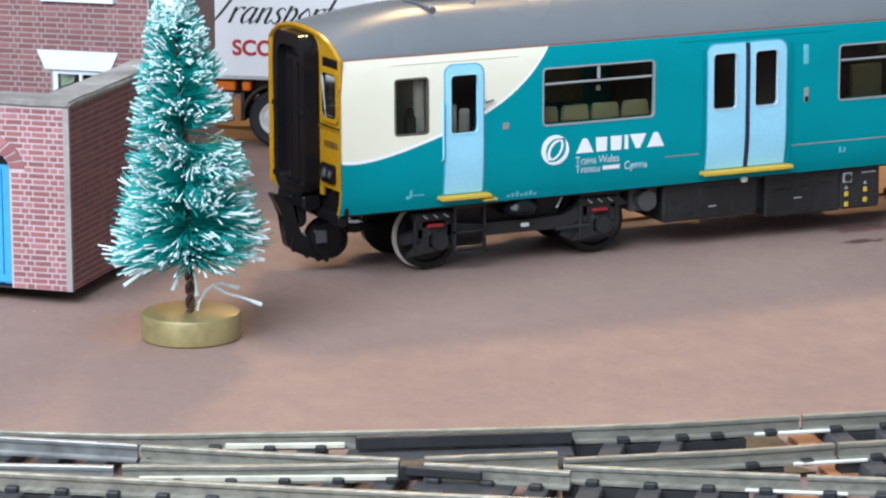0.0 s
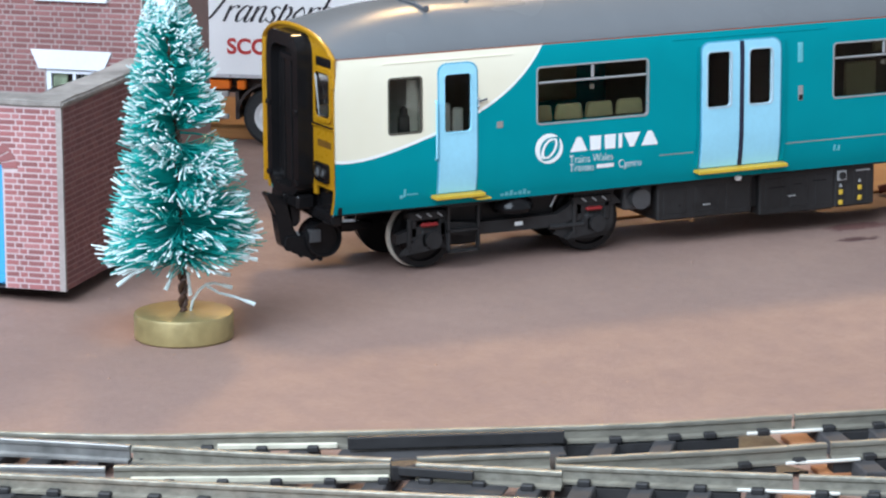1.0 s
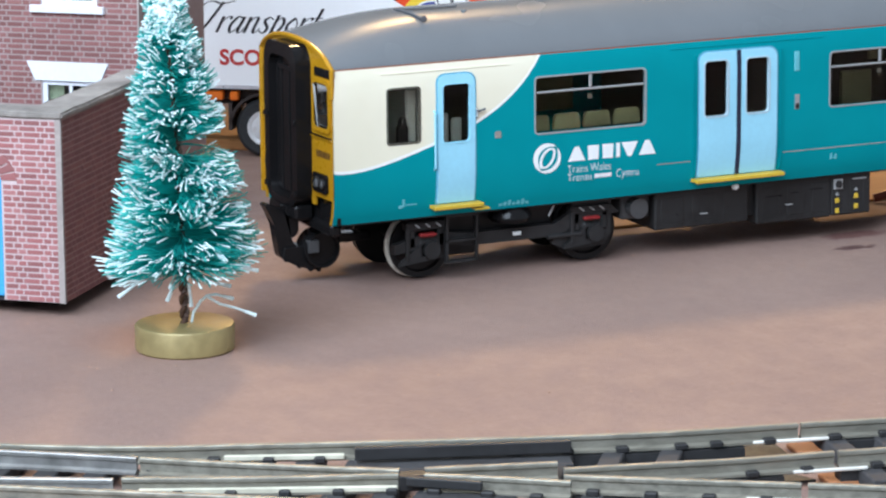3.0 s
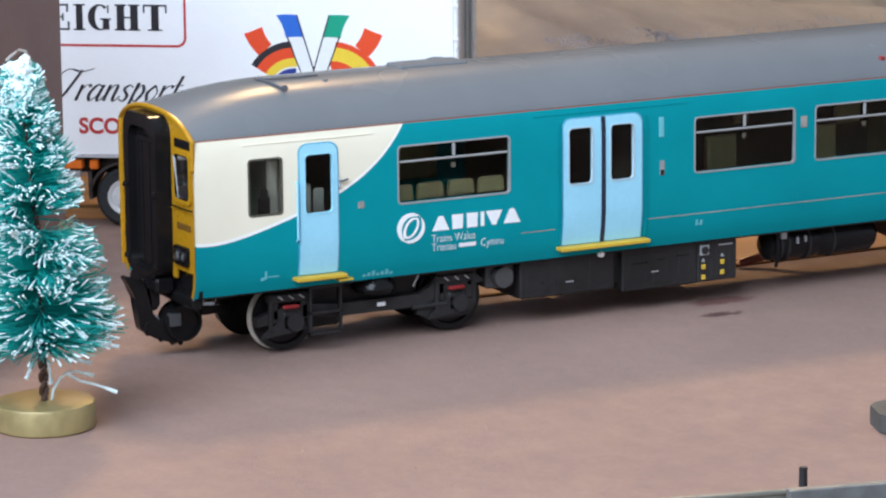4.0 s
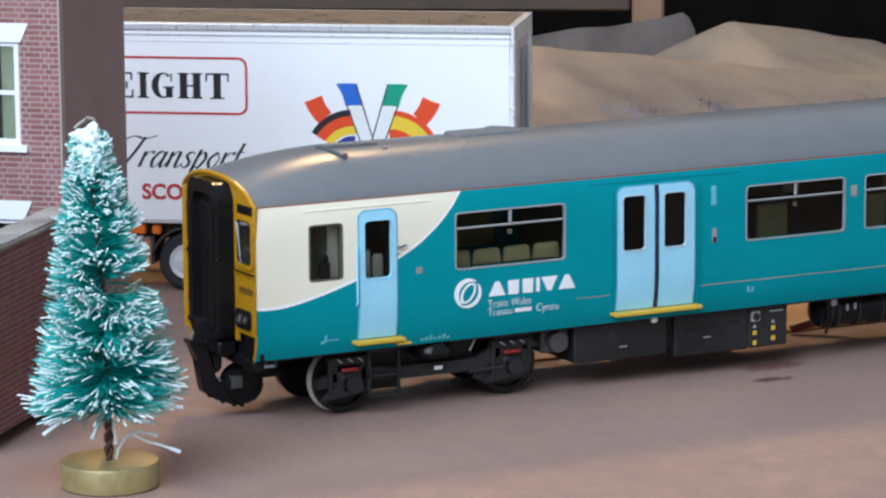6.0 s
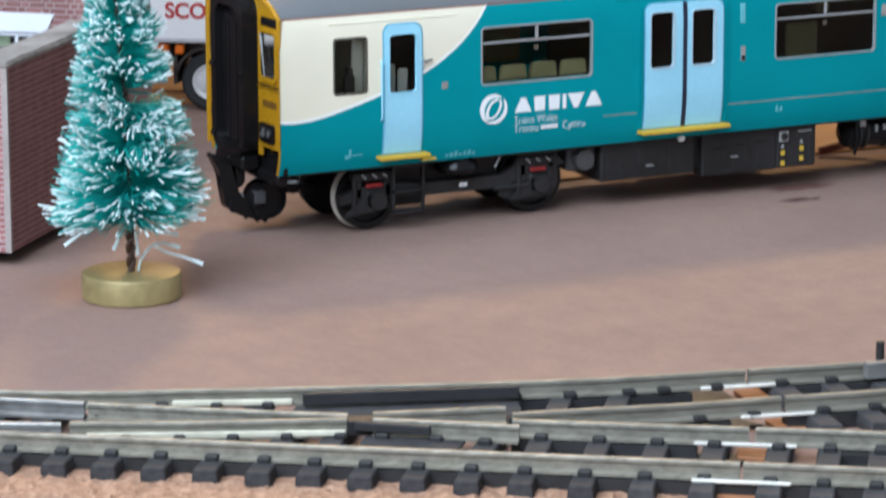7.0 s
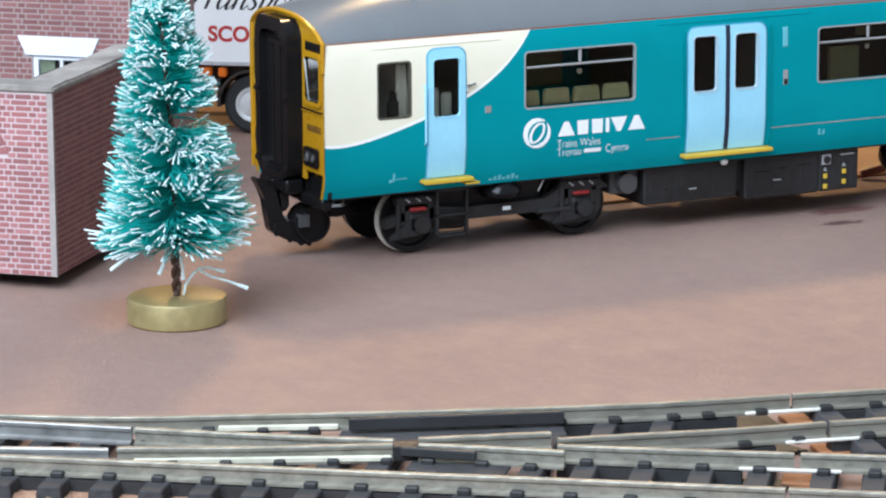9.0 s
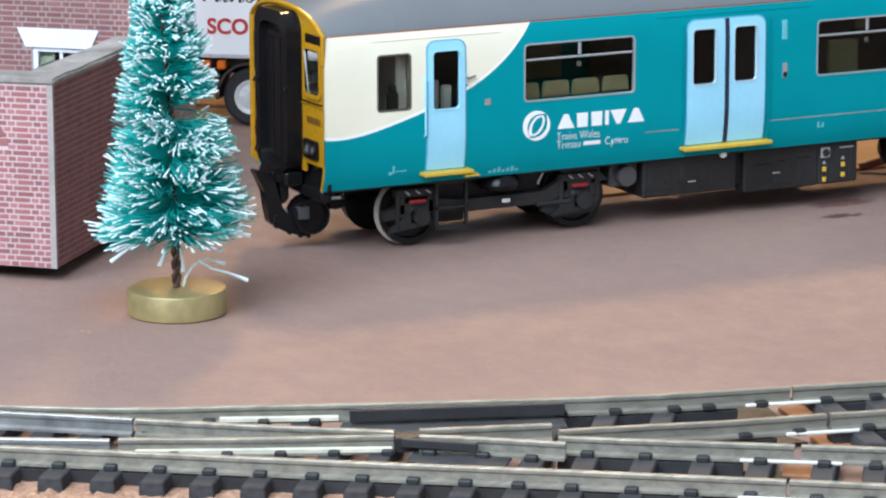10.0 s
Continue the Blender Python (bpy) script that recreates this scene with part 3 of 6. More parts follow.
def side_frame(x0, x1, z0, z1, r, w, y0, y1, name, mat, parent, label=""):
    bm = bmesh.new()
    ring_prism(bm, denser(rounded(x0, x1, z0, z1, r), COUNTS), denser(rounded(x0 + w, x1 - w, z0 + w, z1 - w, max(0.2, r - w * 0.6)), COUNTS), y0, y1)
    shape(bm, on_side)
    return part(name, bm, mat, parent, label, smooth=True)


def pane(x0, x1, z0, z1, parent):
    bm = bmesh.new()
    box(bm, x0, x1, 0.45, 0.6, z0, z1)
    return part("pane", bm, M_GLASS, parent)


for w0, w1 in WINDOWS:
    f = side_frame(w0 - 0.35, w1 + 0.35, WZ[0] - 0.35, WZ[1] + 0.25, 0.9, 0.29, -0.12, 0.5, "window_frame", M_FRAME, railcar, "silver framed hopper window")
    bm = bmesh.new()
    box(bm, w0 + 0.2, w1 - 0.2, -0.05, 0.45, 33.8, 34.2, 0.1)
    mid = (w0 + w1) / 2
    box(bm, mid - 0.26, mid + 0.26, -0.05, 0.45, 34.3, WZ[1] - 0.2, 0.1)
    part("glazing_bar", bm, M_FRAME, f)
    pane(w0, w1, WZ[0], WZ[1], f)
    bm = bmesh.new()
    box(bm, mid - 0.45, mid + 0.45, 0.36, 0.44, 32.1, 33.0)
    part("window_sticker", bm, M_INNER, f, "small square window sticker")

f = side_frame(10.35, 17.15, 26.75, 37.15, 0.7, 0.32, -0.06, 0.5, "cab_side_window", M_INNER, railcar)
pane(10.6, 16.9, 27, 36.9, f)


def door_leaf(x0, x1, wx0, wx1, wz0, wz1, round_l, round_r, name):
    """A pale door leaf with rounded top and a glazed opening."""
    z0, z1, r = 15.3, 38.8, 1.7
    rl, rr = (r if round_l else 0.25), (r if round_r else 0.25)
    pts = []
    for cx, cz, a0, q in ((x1 - rr, z1 - rr, 0, rr), (x0 + rl, z1 - rl, 90, rl), (x0 + 0.25, z0 + 0.25, 180, 0.25), (x1 - 0.25, z0 + 0.25, 270, 0.25)):
        pts += [(cx + q * math.cos(radians(a0 + 22.5 * k)), cz + q * math.sin(radians(a0 + 22.5 * k))) for k in range(5)]
    bm = bmesh.new()
    ring_prism(bm, denser(pts, [1, 1, 1, 1, 8] * 4), denser(rounded(wx0, wx1, wz0, wz1, 0.8), [1, 1, 1, 1, 8] * 4), -0.28, 0.55, 8)
    shape(bm, on_side)
    rim = bmesh.new()
    cx, cz = (x0 + x1) / 2, (z0 + z1) / 2
    wide = [(cx + (p[0] - cx) * (1 + 0.6 / (x1 - x0)), cz + (p[1] - cz) * (1 + 0.5 / (z1 - z0))) for p in pts]
    ring_prism(rim, denser(wide, [1, 1, 1, 1, 8] * 4), denser(pts, [1, 1, 1, 1, 8] * 4), -0.1, 0.3, 2)
    shape(rim, on_side)
    part("door_edge", rim, M_DOOREDGE, railcar, smooth=True)
    d = part(name, bm, M_DOOR, railcar, "pale blue passenger door leaf" if name == "door_leaf" else "pale blue cab door", smooth=True)
    side_frame(wx0 - 0.25, wx1 + 0.25, wz0 - 0.25, wz1 + 0.25, 0.95, 0.27, -0.36, 0.5, "window_seal", M_DOOR if name == "cab_door" else M_SEALPALE, d)
    pane(wx0, wx1, wz0, wz1, d)
    return d


cab_door = door_leaf(20.4, 27.8, 21.4, 26.8, 26.4, 37.0, True, True, "cab_door")
for xx in (19.75, 28.1):
    bm = bmesh.new()
    tube(bm, [(xx, 0.1, 32.4), (xx, -0.55, 32.0), (xx, -0.55, 22 if xx < 20 else 30.8), (xx, 0.1, 21.6 if xx < 20 else 30.4)], 0.2)
    shape(bm, on_side)
    part("grab_handle", bm, M_DOOR if xx < 20 else M_FRAME, railcar)
bm = bmesh.new()
tube(bm, [(28.3, -0.1, 31.7), (28.6, -0.6, 31.8), (29.7, -0.6, 32.1)], 0.2)
shape(bm, on_side)
part("door_handle", bm, M_HORN, railcar, "small grey handle beside the cab door")
door_leaf(74.15, 82.15, 75.2, 80.2, 26.7, 37.1, True, False, "door_leaf")
door_leaf(82.85, 90.75, 84.1, 89.0, 26.7, 37.1, False, True, "door_leaf")
bm = bmesh.new()
prism(bm, denser([(82.05, 15.3), (82.95, 15.3), (82.95, 38.8), (82.05, 38.8)], [1, 12, 1, 12]), "y", -0.34, 0.3)
shape(bm, on_side)
part("door_seal", bm, M_GAP, railcar, "dark blue rubber seal between the door leaves")

# rounded door pillars in the body colour
for xx in (73.3, 91.7):
    bm = bmesh.new()
    prism(bm, denser([(xx - 0.35, 15.3), (xx + 0.35, 15.3), (xx + 0.35, 38.4), (xx - 0.35, 38.4)], [1, 12, 1, 12]), "y", -0.22, 0.2)
    bmesh.ops.bevel(bm, geom=[e for e in bm.edges if abs(e.verts[0].co.y + 0.22) < 0.01 and abs(e.verts[1].co.y + 0.22) < 0.01], offset=0.16, segments=2, affect="EDGES")
    shape(bm, on_side)
    part("door_pillar", bm, M_LIVERY, railcar, smooth=True)


def door_step(x0, x1, z):
    bm = bmesh.new()
    box(bm, x0, x1, -1.5, 1.2, z - 0.35, z + 0.35, 0.12)
    part("door_step", bm, M_STEP, railcar, "yellow edged door step")


door_step(19.1, 29.0, 14.75)
door_step(73.0, 92.0, 14.75)
bm = bmesh.new()
box(bm, 27.4, 30.3, -1.2, 1.0, 13.7, 14.1, 0.1)
part("foot_step", bm, M_STEP, railcar)

# rain strips, panel lines and small fittings
for x0, x1, z in ((9.5, 35, 39.7), (68, 101, 39.9)):
    bm = bmesh.new()
    box(bm, x0, x1, -0.14, 0.1, z - 0.09, z + 0.09)
    shape(bm, on_side)
    part("rain_strip", bm, M_LIVERY, railcar)
for x0, x1 in ((65.4, 72.5), (92.4, 255.0)):
    bm = bmesh.new()
    box(bm, x0, x1, -0.05, 0.1, 18.45, 18.62)
    shape(bm, on_side)
    part("waist_line", bm, M_COPING, railcar, "thin pale line along the body side")
for x0, x1, z0, z1, m in ((31.9, 33.1, 26.4, 27.6, M_COPING), (94.6, 95.7, 33.9, 37.6, M_FAINT), (94.8, 95.8, 26.6, 29.4, M_FRAME), (94.9, 95.7, 26.7, 27.7, M_UNDER), (126.1, 127.5, 33.0, 35.2, M_COPING)):
    bm = bmesh.new()
    box(bm, x0, x1, -0.1 if m is not M_UNDER else -0.14, 0.1, z0, z1, 0.03)
    if m is M_FAINT:
        for k in range(4):
            box(bm, x0 + 0.2, x1 - 0.2, -0.14, 0, z0 + 0.2 + 0.9 * k, z0 + 0.75 + 0.9 * k)
    shape(bm, on_side)
    part("side_fitting", bm, m, railcar)
for x0, x1, z0, z1 in ((13.6, 14.0, 15.2, 16.7), (14.2, 16.4, 15.5, 15.7), (12.9, 13.5, 15.0, 15.6), (103.0, 103.4, 16.2, 17.4), (103.5, 103.9, 16.3, 16.5), (104.0, 104.4, 16.2, 17.2)) + tuple((33.2 + 0.9 * k, 33.8 + 0.9 * k, 13.5, 14.0 + 0.25 * (k % 3)) for k in range(7)):
    bm = bmesh.new()
    box(bm, x0, x1, -0.06, 0.1, z0, z1)
    shape(bm, on_side)
    part("printed_mark", bm, M_FAINT, railcar)

# the operator's mark as plain white shapes, with the small readable words under it
bm = bmesh.new()


def crescent(bm, cx, cz, r, a0, a1, w, lean=0.0, squash=1.0):
    n = 18
    out, inn = [], []
    for k in range(n + 1):
        a = radians(a0 + (a1 - a0) * k / n)
        ww = w * math.sin(math.pi * k / n) ** 0.6 + 0.05
        out.append((cx + r * squash * math.cos(a) + lean * r * math.sin(a), cz + r * math.sin(a)))
        inn.append((cx + (r - ww) * squash * math.cos(a) + lean * (r - ww) * math.sin(a), cz + (r - ww) * math.sin(a)))
    prism(bm, out + inn[::-1], "y", -0.07, 0.02)


crescent(bm, 42.45, 21.75, 2.8, 50, 250, 0.95)
crescent(bm, 42.45, 21.75, 2.8, 230, 400, 0.7)
crescent(bm, 42.3, 21.75, 1.9, 60, 300, 0.75, 0.4, 0.66)
crescent(bm, 42.7, 21.75, 1.9, 240, 450, 0.65, 0.4, 0.66)
shape(bm, on_side)
part("round_mark", bm, M_WHITE, railcar, "white round swirl mark")
x = 46.7
for w, low, high in ((3.7, 3.5, 0.9), (2.9, 2.1, 2.3), (2.9, 2.1, 2.3), (1.1, 0.75, 0.75), (3.5, 0.8, 3.4), (3.7, 3.5, 0.9)):
    bm = bmesh.new()
    mid = x + w / 2
    prism(bm, [(mid - low / 2, 20.75), (mid + low / 2, 20.75), (mid + high / 2, 23.4), (mid - high / 2, 23.4)], "y", -0.07, 0.02)
    shape(bm, on_side)
    part("mark_block", bm, M_WHITE, railcar, "plain white block shape")
    x += w + 0.12
words("small_print", "Trains Wales", 2.15, M_WHITE, railcar, (46.6, -0.03, 18.6), stretch=0.79, bold=-0.035)
words("small_print", "Trenau", 2.15, M_WHITE, railcar, (46.6, -0.0, 17.0), stretch=0.82, bold=-0.035)
words("small_print", "Cymru", 2.15, M_WHITE, railcar, (56.7, -0.0, 17.0), stretch=0.80, bold=-0.035)
bm = bmesh.new()
box(bm, 52.4, 55.9, -0.06, 0.02, 17.2, 17.95)
shape(bm, on_side)
part("word_bar", bm, M_WHITE, railcar)

# interior: floor, partitions and seats seen through the glazing
bm = bmesh.new()
box(bm, 1.5, L - 1.5, 1.8, W - 1.8, 13.2, 15.0)
box(bm, 30.5, 31.2, 1.2, W - 1.2, 15.0, 41.0)
box(bm, 70.5, 71.1, 1.2, W - 1.2, 15.0, 41.0)
box(bm, 93.5, 94.1, 1.2, W - 1.2, 15.0, 41.0)
box(bm, 1.5, L - 1.5, 1.6, W - 1.6, 40.4, 41.0)
box(bm, 94.1, 190, W - 3.2, W - 2.6, 15.0, 40.4)
part("interior_floor", bm, M_INNER, railcar, "dark interior with partitions")
bm = bmesh.new()
box(bm, 17.6, 18.2, 1.2, 20, 15.0, 41.0)
box(bm, 4.5, 9.0, 6, 14, 15.0, 27.0, 0.6)
box(bm, 21.9, 24.0, 2.6, 3.4, 20.0, 31.3, 0.6)
box(bm, 24.7, 26.9, 3.2, 4.0, 20.0, 30.2, 0.6)
box(bm, 15.2, 17.4, 2.2, 3.0, 20, 36.5, 0.6)
part("cab_fittings", bm, M_CABIN, railcar, "pale cab desk and partition")
bm = bmesh.new()
box(bm, 13.0, 15.4, 1.5, 2.1, 22, 30.0, 0.5, 2)
box(bm, 13.4, 15.0, 1.4, 2.2, 29.6, 31.6, 0.4, 2)
part("cab_seat", bm, M_UNDER, railcar, "black driver's seat")
bm = bmesh.new()
prism(bm, rounded(4.5, 15, 15.0, 28.2, 1.2), "x", 0, 1.1)
box(bm, 0.8, 4.6, 4.7, 14.8, 18.0, 20.0, 0.5)
seat_me = mesh_of("seat", bm, M_SEAT, True)
for x in [162 + 5.6 * k for k in range(4)] + [198 + 5.6 * k for k in range(4)]:
    for dy in (0, 16.5):
        piece("seat", seat_me, railcar, (x, dy, 0))
bm = bmesh.new()
prism(bm, [(0.0, 26.4), (5.8, 26.4), (5.45, 29.0), (5.15, 29.3), (0.65, 29.3), (0.35, 29.0)], "y", 2.4, 3.2)
bmesh.ops.bevel(bm, geom=list(bm.edges), offset=0.2, segments=2, affect="EDGES")
head_me = mesh_of("seat_back", bm, M_SEAT, True)
for x in [32.4 + 6.25 * k for k in range(6)]:
    piece("seat_back", head_me, railcar, (x, 0, 0))
bm = bmesh.new()
box(bm, 113, 120, 13, 14, 18, 30.5, 0.3)
box(bm, 136, 143, 13, 14, 18, 30.5, 0.3)
box(bm, 120.5, 124, 15, 16, 32, 39, 0.3)
box(bm, 144, 150, 15, 16, 30, 39, 0.3)
box(bm, 36.0, 60.0, 23.4, 24.0, 26.0, 40.0, 0.2)
part("far_bulkhead", bm, M_SEAT, railcar)

# roof fittings
def on_roof(x, y, up=0.3):
    return (x, y, roof_z(y, x) + up)


bm = bmesh.new()
tube(bm, [on_roof(19.6, 16.4), on_roof(20.0, 14.0), on_roof(20.8, 11.0), on_roof(21.4, 8.6)], 0.24, 6, 1.4)
lathe(bm, ((0.25, 0.3), (0.45, -0.2), (0.65, -0.6), (0.4, -0.65)), on_roof(21.5, 8.4, 0.45), "y", 14)
tube(bm, [on_roof(19.9, 15.0), on_roof(23.0, 14.2), on_roof(27.0, 14.0), on_roof(31.0, 14.2)], 0.18, 6)
box(bm, 19.4, 20.6, 15.4, 16.6, roof_z(16, 20) - 0.4, roof_z(16, 20) + 0.55, 0.1)
part("roof_horn", bm, M_HORN, railcar, "small dark grey horn on the roof", smooth=True)
for x, y, r, h in ((31.0, 11.0, 0.5, 0.5), (60, 23, 2.0, 0.7)):
    bm = bmesh.new()
    lathe(bm, ((r, -0.6), (r, h * 0.5), (r * 0.8, h * 0.85), (r * 0.3, h)), (x, y, roof_z(y, x)), "z", 20)
    part("roof_vent", bm, M_ROOF, railcar, "low grey roof vent", smooth=True)
bm = bmesh.new()
box(bm, 48, 62, 14.5, 20.5, 48.2, 49.0, 0.3)
part("roof_pod", bm, M_ROOF, railcar)
bm = bmesh.new()
box(bm, 145.9, 147.2, 2.6, 3.9, roof_z(3.2, 140) - 0.7, roof_z(3.2, 140) + 0.3, 0.3)
part("roof_spot", bm, M_DARKRED, railcar, "small red spot on the roof")


# ---- running gear ----
def wheel_mesh():
    bm = bmesh.new()
    lathe(bm, ((0.1, -1.5), (1.4, -1.5), (1.6, -0.9), (4.6, -0.7), (4.9, -1.3), (5.95, -1.3), (5.97, -0.4), (5.7, -0.35), (5.75, 0.6), (6.25, 0.75), (6.3, 1.2), (5.5, 1.5), (2.0, 1.5)), (0, 0, 0), "y", 40)
    return mesh_of("wheel", bm, M_WHEEL, True)


def rim_mesh():
    bm = bmesh.new()
    lathe(bm, ((5.7, 0.06), (6.0, 0.08), (6.0, 0.45), (6.28, 0.72), (6.32, 1.05), (5.7, 1.2)), (0, 0, 0), "y", 48, False)
    return mesh_of("tyre", bm, M_WHEELRIM, True)


WHEEL, RIM = wheel_mesh(), rim_mesh()
ZA = 6.3


def bogie(x0):
    b = new("bogie")
    b.parent = railcar
    b.matrix_basis = pose(x0 * MM, 0, 0)
    for x in (0, 34.1):
        for y, s in ((MIDDLE - 7.9, 0), (MIDDLE + 7.9, 180)):
            w = piece("wheel", WHEEL, b, (x, y, ZA), s)
            if x == 0:
                piece("tyre", RIM, w, (0, 0, 0))
        bm = bmesh.new()
        cyl(bm, (x, 5, ZA), (x, W - 5, ZA), 1.0, None, 12)
        part("axle", bm, M_UNDER, b)
    for side in (0, 1):
        def flip(c, side=side):
            return V3(c.x, c.y if not side else W - c.y, c.z)
        bm = bmesh.new()
        prism(bm, [(-6.5, 7.3), (-2, 8.6), (4, 8.9), (9, 8.3), (26, 8.3), (31, 10.9), (38, 10.9), (39.5, 9.4), (36, 9.0), (31.5, 8.4), (27, 6.0), (8, 6.0), (4, 6.6), (-2, 6.2), (-6.5, 5.6)], "y", 4.6, 6.2)
        shape(bm, flip)
        part("side_frame", bm, M_UNDER, b)
        for x in (0.0, 33.6):
            bm = bmesh.new()
            box(bm, x - 1.7, x + 2.2, 4.3, 7.5, 4.4, 8.0, 0.5)
            cyl(bm, (x + 0.6, 3.4, 6.0), (x + 0.6, 5, 6.0), 1.6, None, 20)
            prism(bm, [(x - 5.8, 3.4), (x - 5.6, 4.0), (x - 1.6, 7.0), (x + 1.5, 7.4), (x + 3.4, 4.4)], "y", 4.3, 4.9)
            box(bm, x - 4.3, x - 3.6, 4.2, 4.9, 4.2, 10.4, 0.1)
            box(bm, x - 3.6, x - 2.2, 4.6, 6.4, 6.4, 10.4, 0.3)
            box(bm, x + 2.2, x + 3.6, 4.6, 6.4, 6.4, 10.4, 0.3)
            box(bm, x - 4.2, x + 4.0, 4.4, 6.6, 9.6, 11.4, 0.3)
            shape(bm, flip)
            part("axle_box", bm, M_UNDER, b)
            bm = bmesh.new()
            box(bm, x - 1.7, x + 1.7, 3.7, 5.0, 8.5, 9.2, 0.3)
            shape(bm, flip)
            part("red_damper", bm, M_DARKRED, b, "small red painted damper")
            bm = bmesh.new()
            for k in range(3):
                cyl(bm, (x - 2.6 + 2.1 * k, 4.1, 11.0), (x - 1.7 + 2.1 * k, 4.1, 10.3), 0.16, None, 8)
            shape(bm, flip)
            part("bolt_heads", bm, M_FRAME, b)
        bm = bmesh.new()
        for xx in (3.2, 9.2):
            box(bm, xx, xx + 0.5, 3.2, 4.0, 3.4, 12.6)
        for z in (3.4, 7.2, 11.8):
            box(bm, 3.2, 9.7, 3.2, 4.2, z, z + 0.45)
        shape(bm, flip)
        part("step_ladder", bm, M_UNDER, b)
        bm = bmesh.new()
        prism(bm, [(25.5, 4.6), (30.0, 11.8), (38.0, 11.8), (38.0, 5.6), (36.6, 3.4), (29.0, 3.0)], "y", 4.9, 5.9)
        cyl(bm, (24.5, 4.6, 6.0), (31.5, 4.6, 6.0), 0.5, None, 12)
        shape(bm, flip)
        part("hanger_plate", bm, M_UNDER, b)
        bm = bmesh.new()
        lathe(bm, ((2.6, 9.6), (3.6, 9.9), (4.1, 10.7), (3.9, 11.5), (3.3, 12.1), (3.0, 12.8)), (17.0, 5.0, 0), "z", 32)
        shape(bm, flip)
        part("air_spring", bm, M_BLACK, b, smooth=True)
        bm = bmesh.new()
        box(bm, 17.4, 19.0, 4.4, 4.65, 7.0, 7.7)
        shape(bm, flip)
        part("white_label", bm, M_WHITE, b)
        bm = bmesh.new()
        tube(bm, [(24.6, 4.2, 10.0), (25.6, 3.9, 12.2)], 0.2)
        shape(bm, flip)
        part("pipe", bm, M_FRAME, b)
    bm = bmesh.new()
    box(bm, 11, 27, 7.0, W - 7.0, 6.6, 13.0, 0.8)
    part("bolster", bm, M_WHEEL, b)
    bm = bmesh.new()
    box(bm, 8, 27, 9.5, W - 9.5, 7.8, 12.0, 0.8)
    part("gearbox", bm, M_UNDER, b)
    # black boxes added behind the ladders so their openings look dark
    bm = bmesh.new()
    box(bm, 4, 11, 7.4, 9.0, 3.8, 12.6, 0.3)
    box(bm, 4, 11, W - 9.0, W - 7.4, 3.8, 12.6, 0.3)
    part("brake_gear", bm, M_WHEEL, b)
    return b


bogie(20.3)
bogie(204.6)
bm = bmesh.new()
box(bm, 2.5, L - 2.5, 3.0, W - 3.0, 12.2, 13.4, 0.2)
part("underframe", bm, M_UNDER, railcar)


def equipment(x0, x1, y0, y1, z0, label=""):
    bm = bmesh.new()
    box(bm, x0, x1, y0, y1, z0, 12.6, 0.3)
    return part("equipment_box", bm, M_UNDER, railcar, label or "dark grey equipment box under the floor")


for x0, x1, z0 in ((66.6, 86.8, 5.3), (88.5, 105.0, 4.4), (105.0, 113.8, 4.5)):
    e = equipment(x0, x1, 3.0, W - 3.0, z0)
    bm = bmesh.new()
    for k in range(3):
        box(bm, x0 + 1.2 + k * (x1 - x0) / 3, x0 - 0.6 + (k + 1) * (x1 - x0) / 3, 2.94, 3.1, z0 + 1.2, 11.4, 0.1)
    part("cover_panel", bm, M_UNDER, e)
    bm = bmesh.new()
    mid = x0 + 10.4 if x0 < 80 else x0 + 7.0
    box(bm, mid - 0.8, mid + 0.8, 2.78, 2.95, 7.6, 7.85)
    if x1 - x0 > 10:
        part("white_stripe", bm, M_FRAME, e)
    else:
        bm.free()
bm = bmesh.new()
box(bm, 86.6, 88.7, 4.5, W - 4.5, 6.0, 12.6)
part("equipment_gap", bm, M_UNDER, railcar)
bm = bmesh.new()
for x in (105.8, 110.0):
    for z in (5.0, 7.0) if x < 110 else (5.6, 7.6):
        box(bm, x, x + 0.9, 2.7, 2.95, z, z + 0.95, 0.1)
part("warning_plate", bm, M_STEP, railcar, "small yellow plates")
bm = bmesh.new()
for x, z in ((106.2, 8.8), (110.4, 9.4)):
    prism(bm, [(x - 0.35, z - 0.3), (x + 0.35, z - 0.3), (x, z + 0.35)], "y", 2.7, 2.95)
part("warning_triangle", bm, M_FRAME, railcar, "tiny pale triangles")
for x0, x1, z in ((71.0, 71.5, 8.0), (90.5, 94.0, 9.6), (96.0, 97.6, 9.9), (100.2, 103.0, 10.2)):
    bm = bmesh.new()
    box(bm, x0, x1, 2.86, 3.0, z - 0.06, z + 0.06)
    part("panel_seam", bm, M_BLACK, railcar)
bm = bmesh.new()
cyl(bm, (106.4, 2.4, 10.7), (106.4, 2.7, 10.7), 0.75, None, 16)
part("filler_cap", bm, M_UNDER, railcar)
bm = bmesh.new()
box(bm, 109.6, 112.6, 2.7, 2.95, 11.3, 11.55)
part("white_stripe", bm, M_FRAME, railcar)
bm = bmesh.new()
box(bm, 105.4, 107.4, 2.6, 2.95, 9.7, 11.7, 0.1)
part("gauge_plate", bm, M_FRAME, railcar, "grey plate with a round filler")
bm = bmesh.new()
cyl(bm, (63.2, 2.9, 9.9), (63.2, 12, 9.9), 1.9, None, 24)
box(bm, 60.5, 66.6, 5, 12, 7.6, 12.6, 0.4)
part("round_tank", bm, M_TANK, railcar, "dark grey round tank end", smooth=True)
bm = bmesh.new()
lathe(bm, ((0.4, -0.6), (0.7, -0.3), (0.7, 0.3), (0.2, 0.5)), (83.0, 1.6, 12.6), "z", 14)
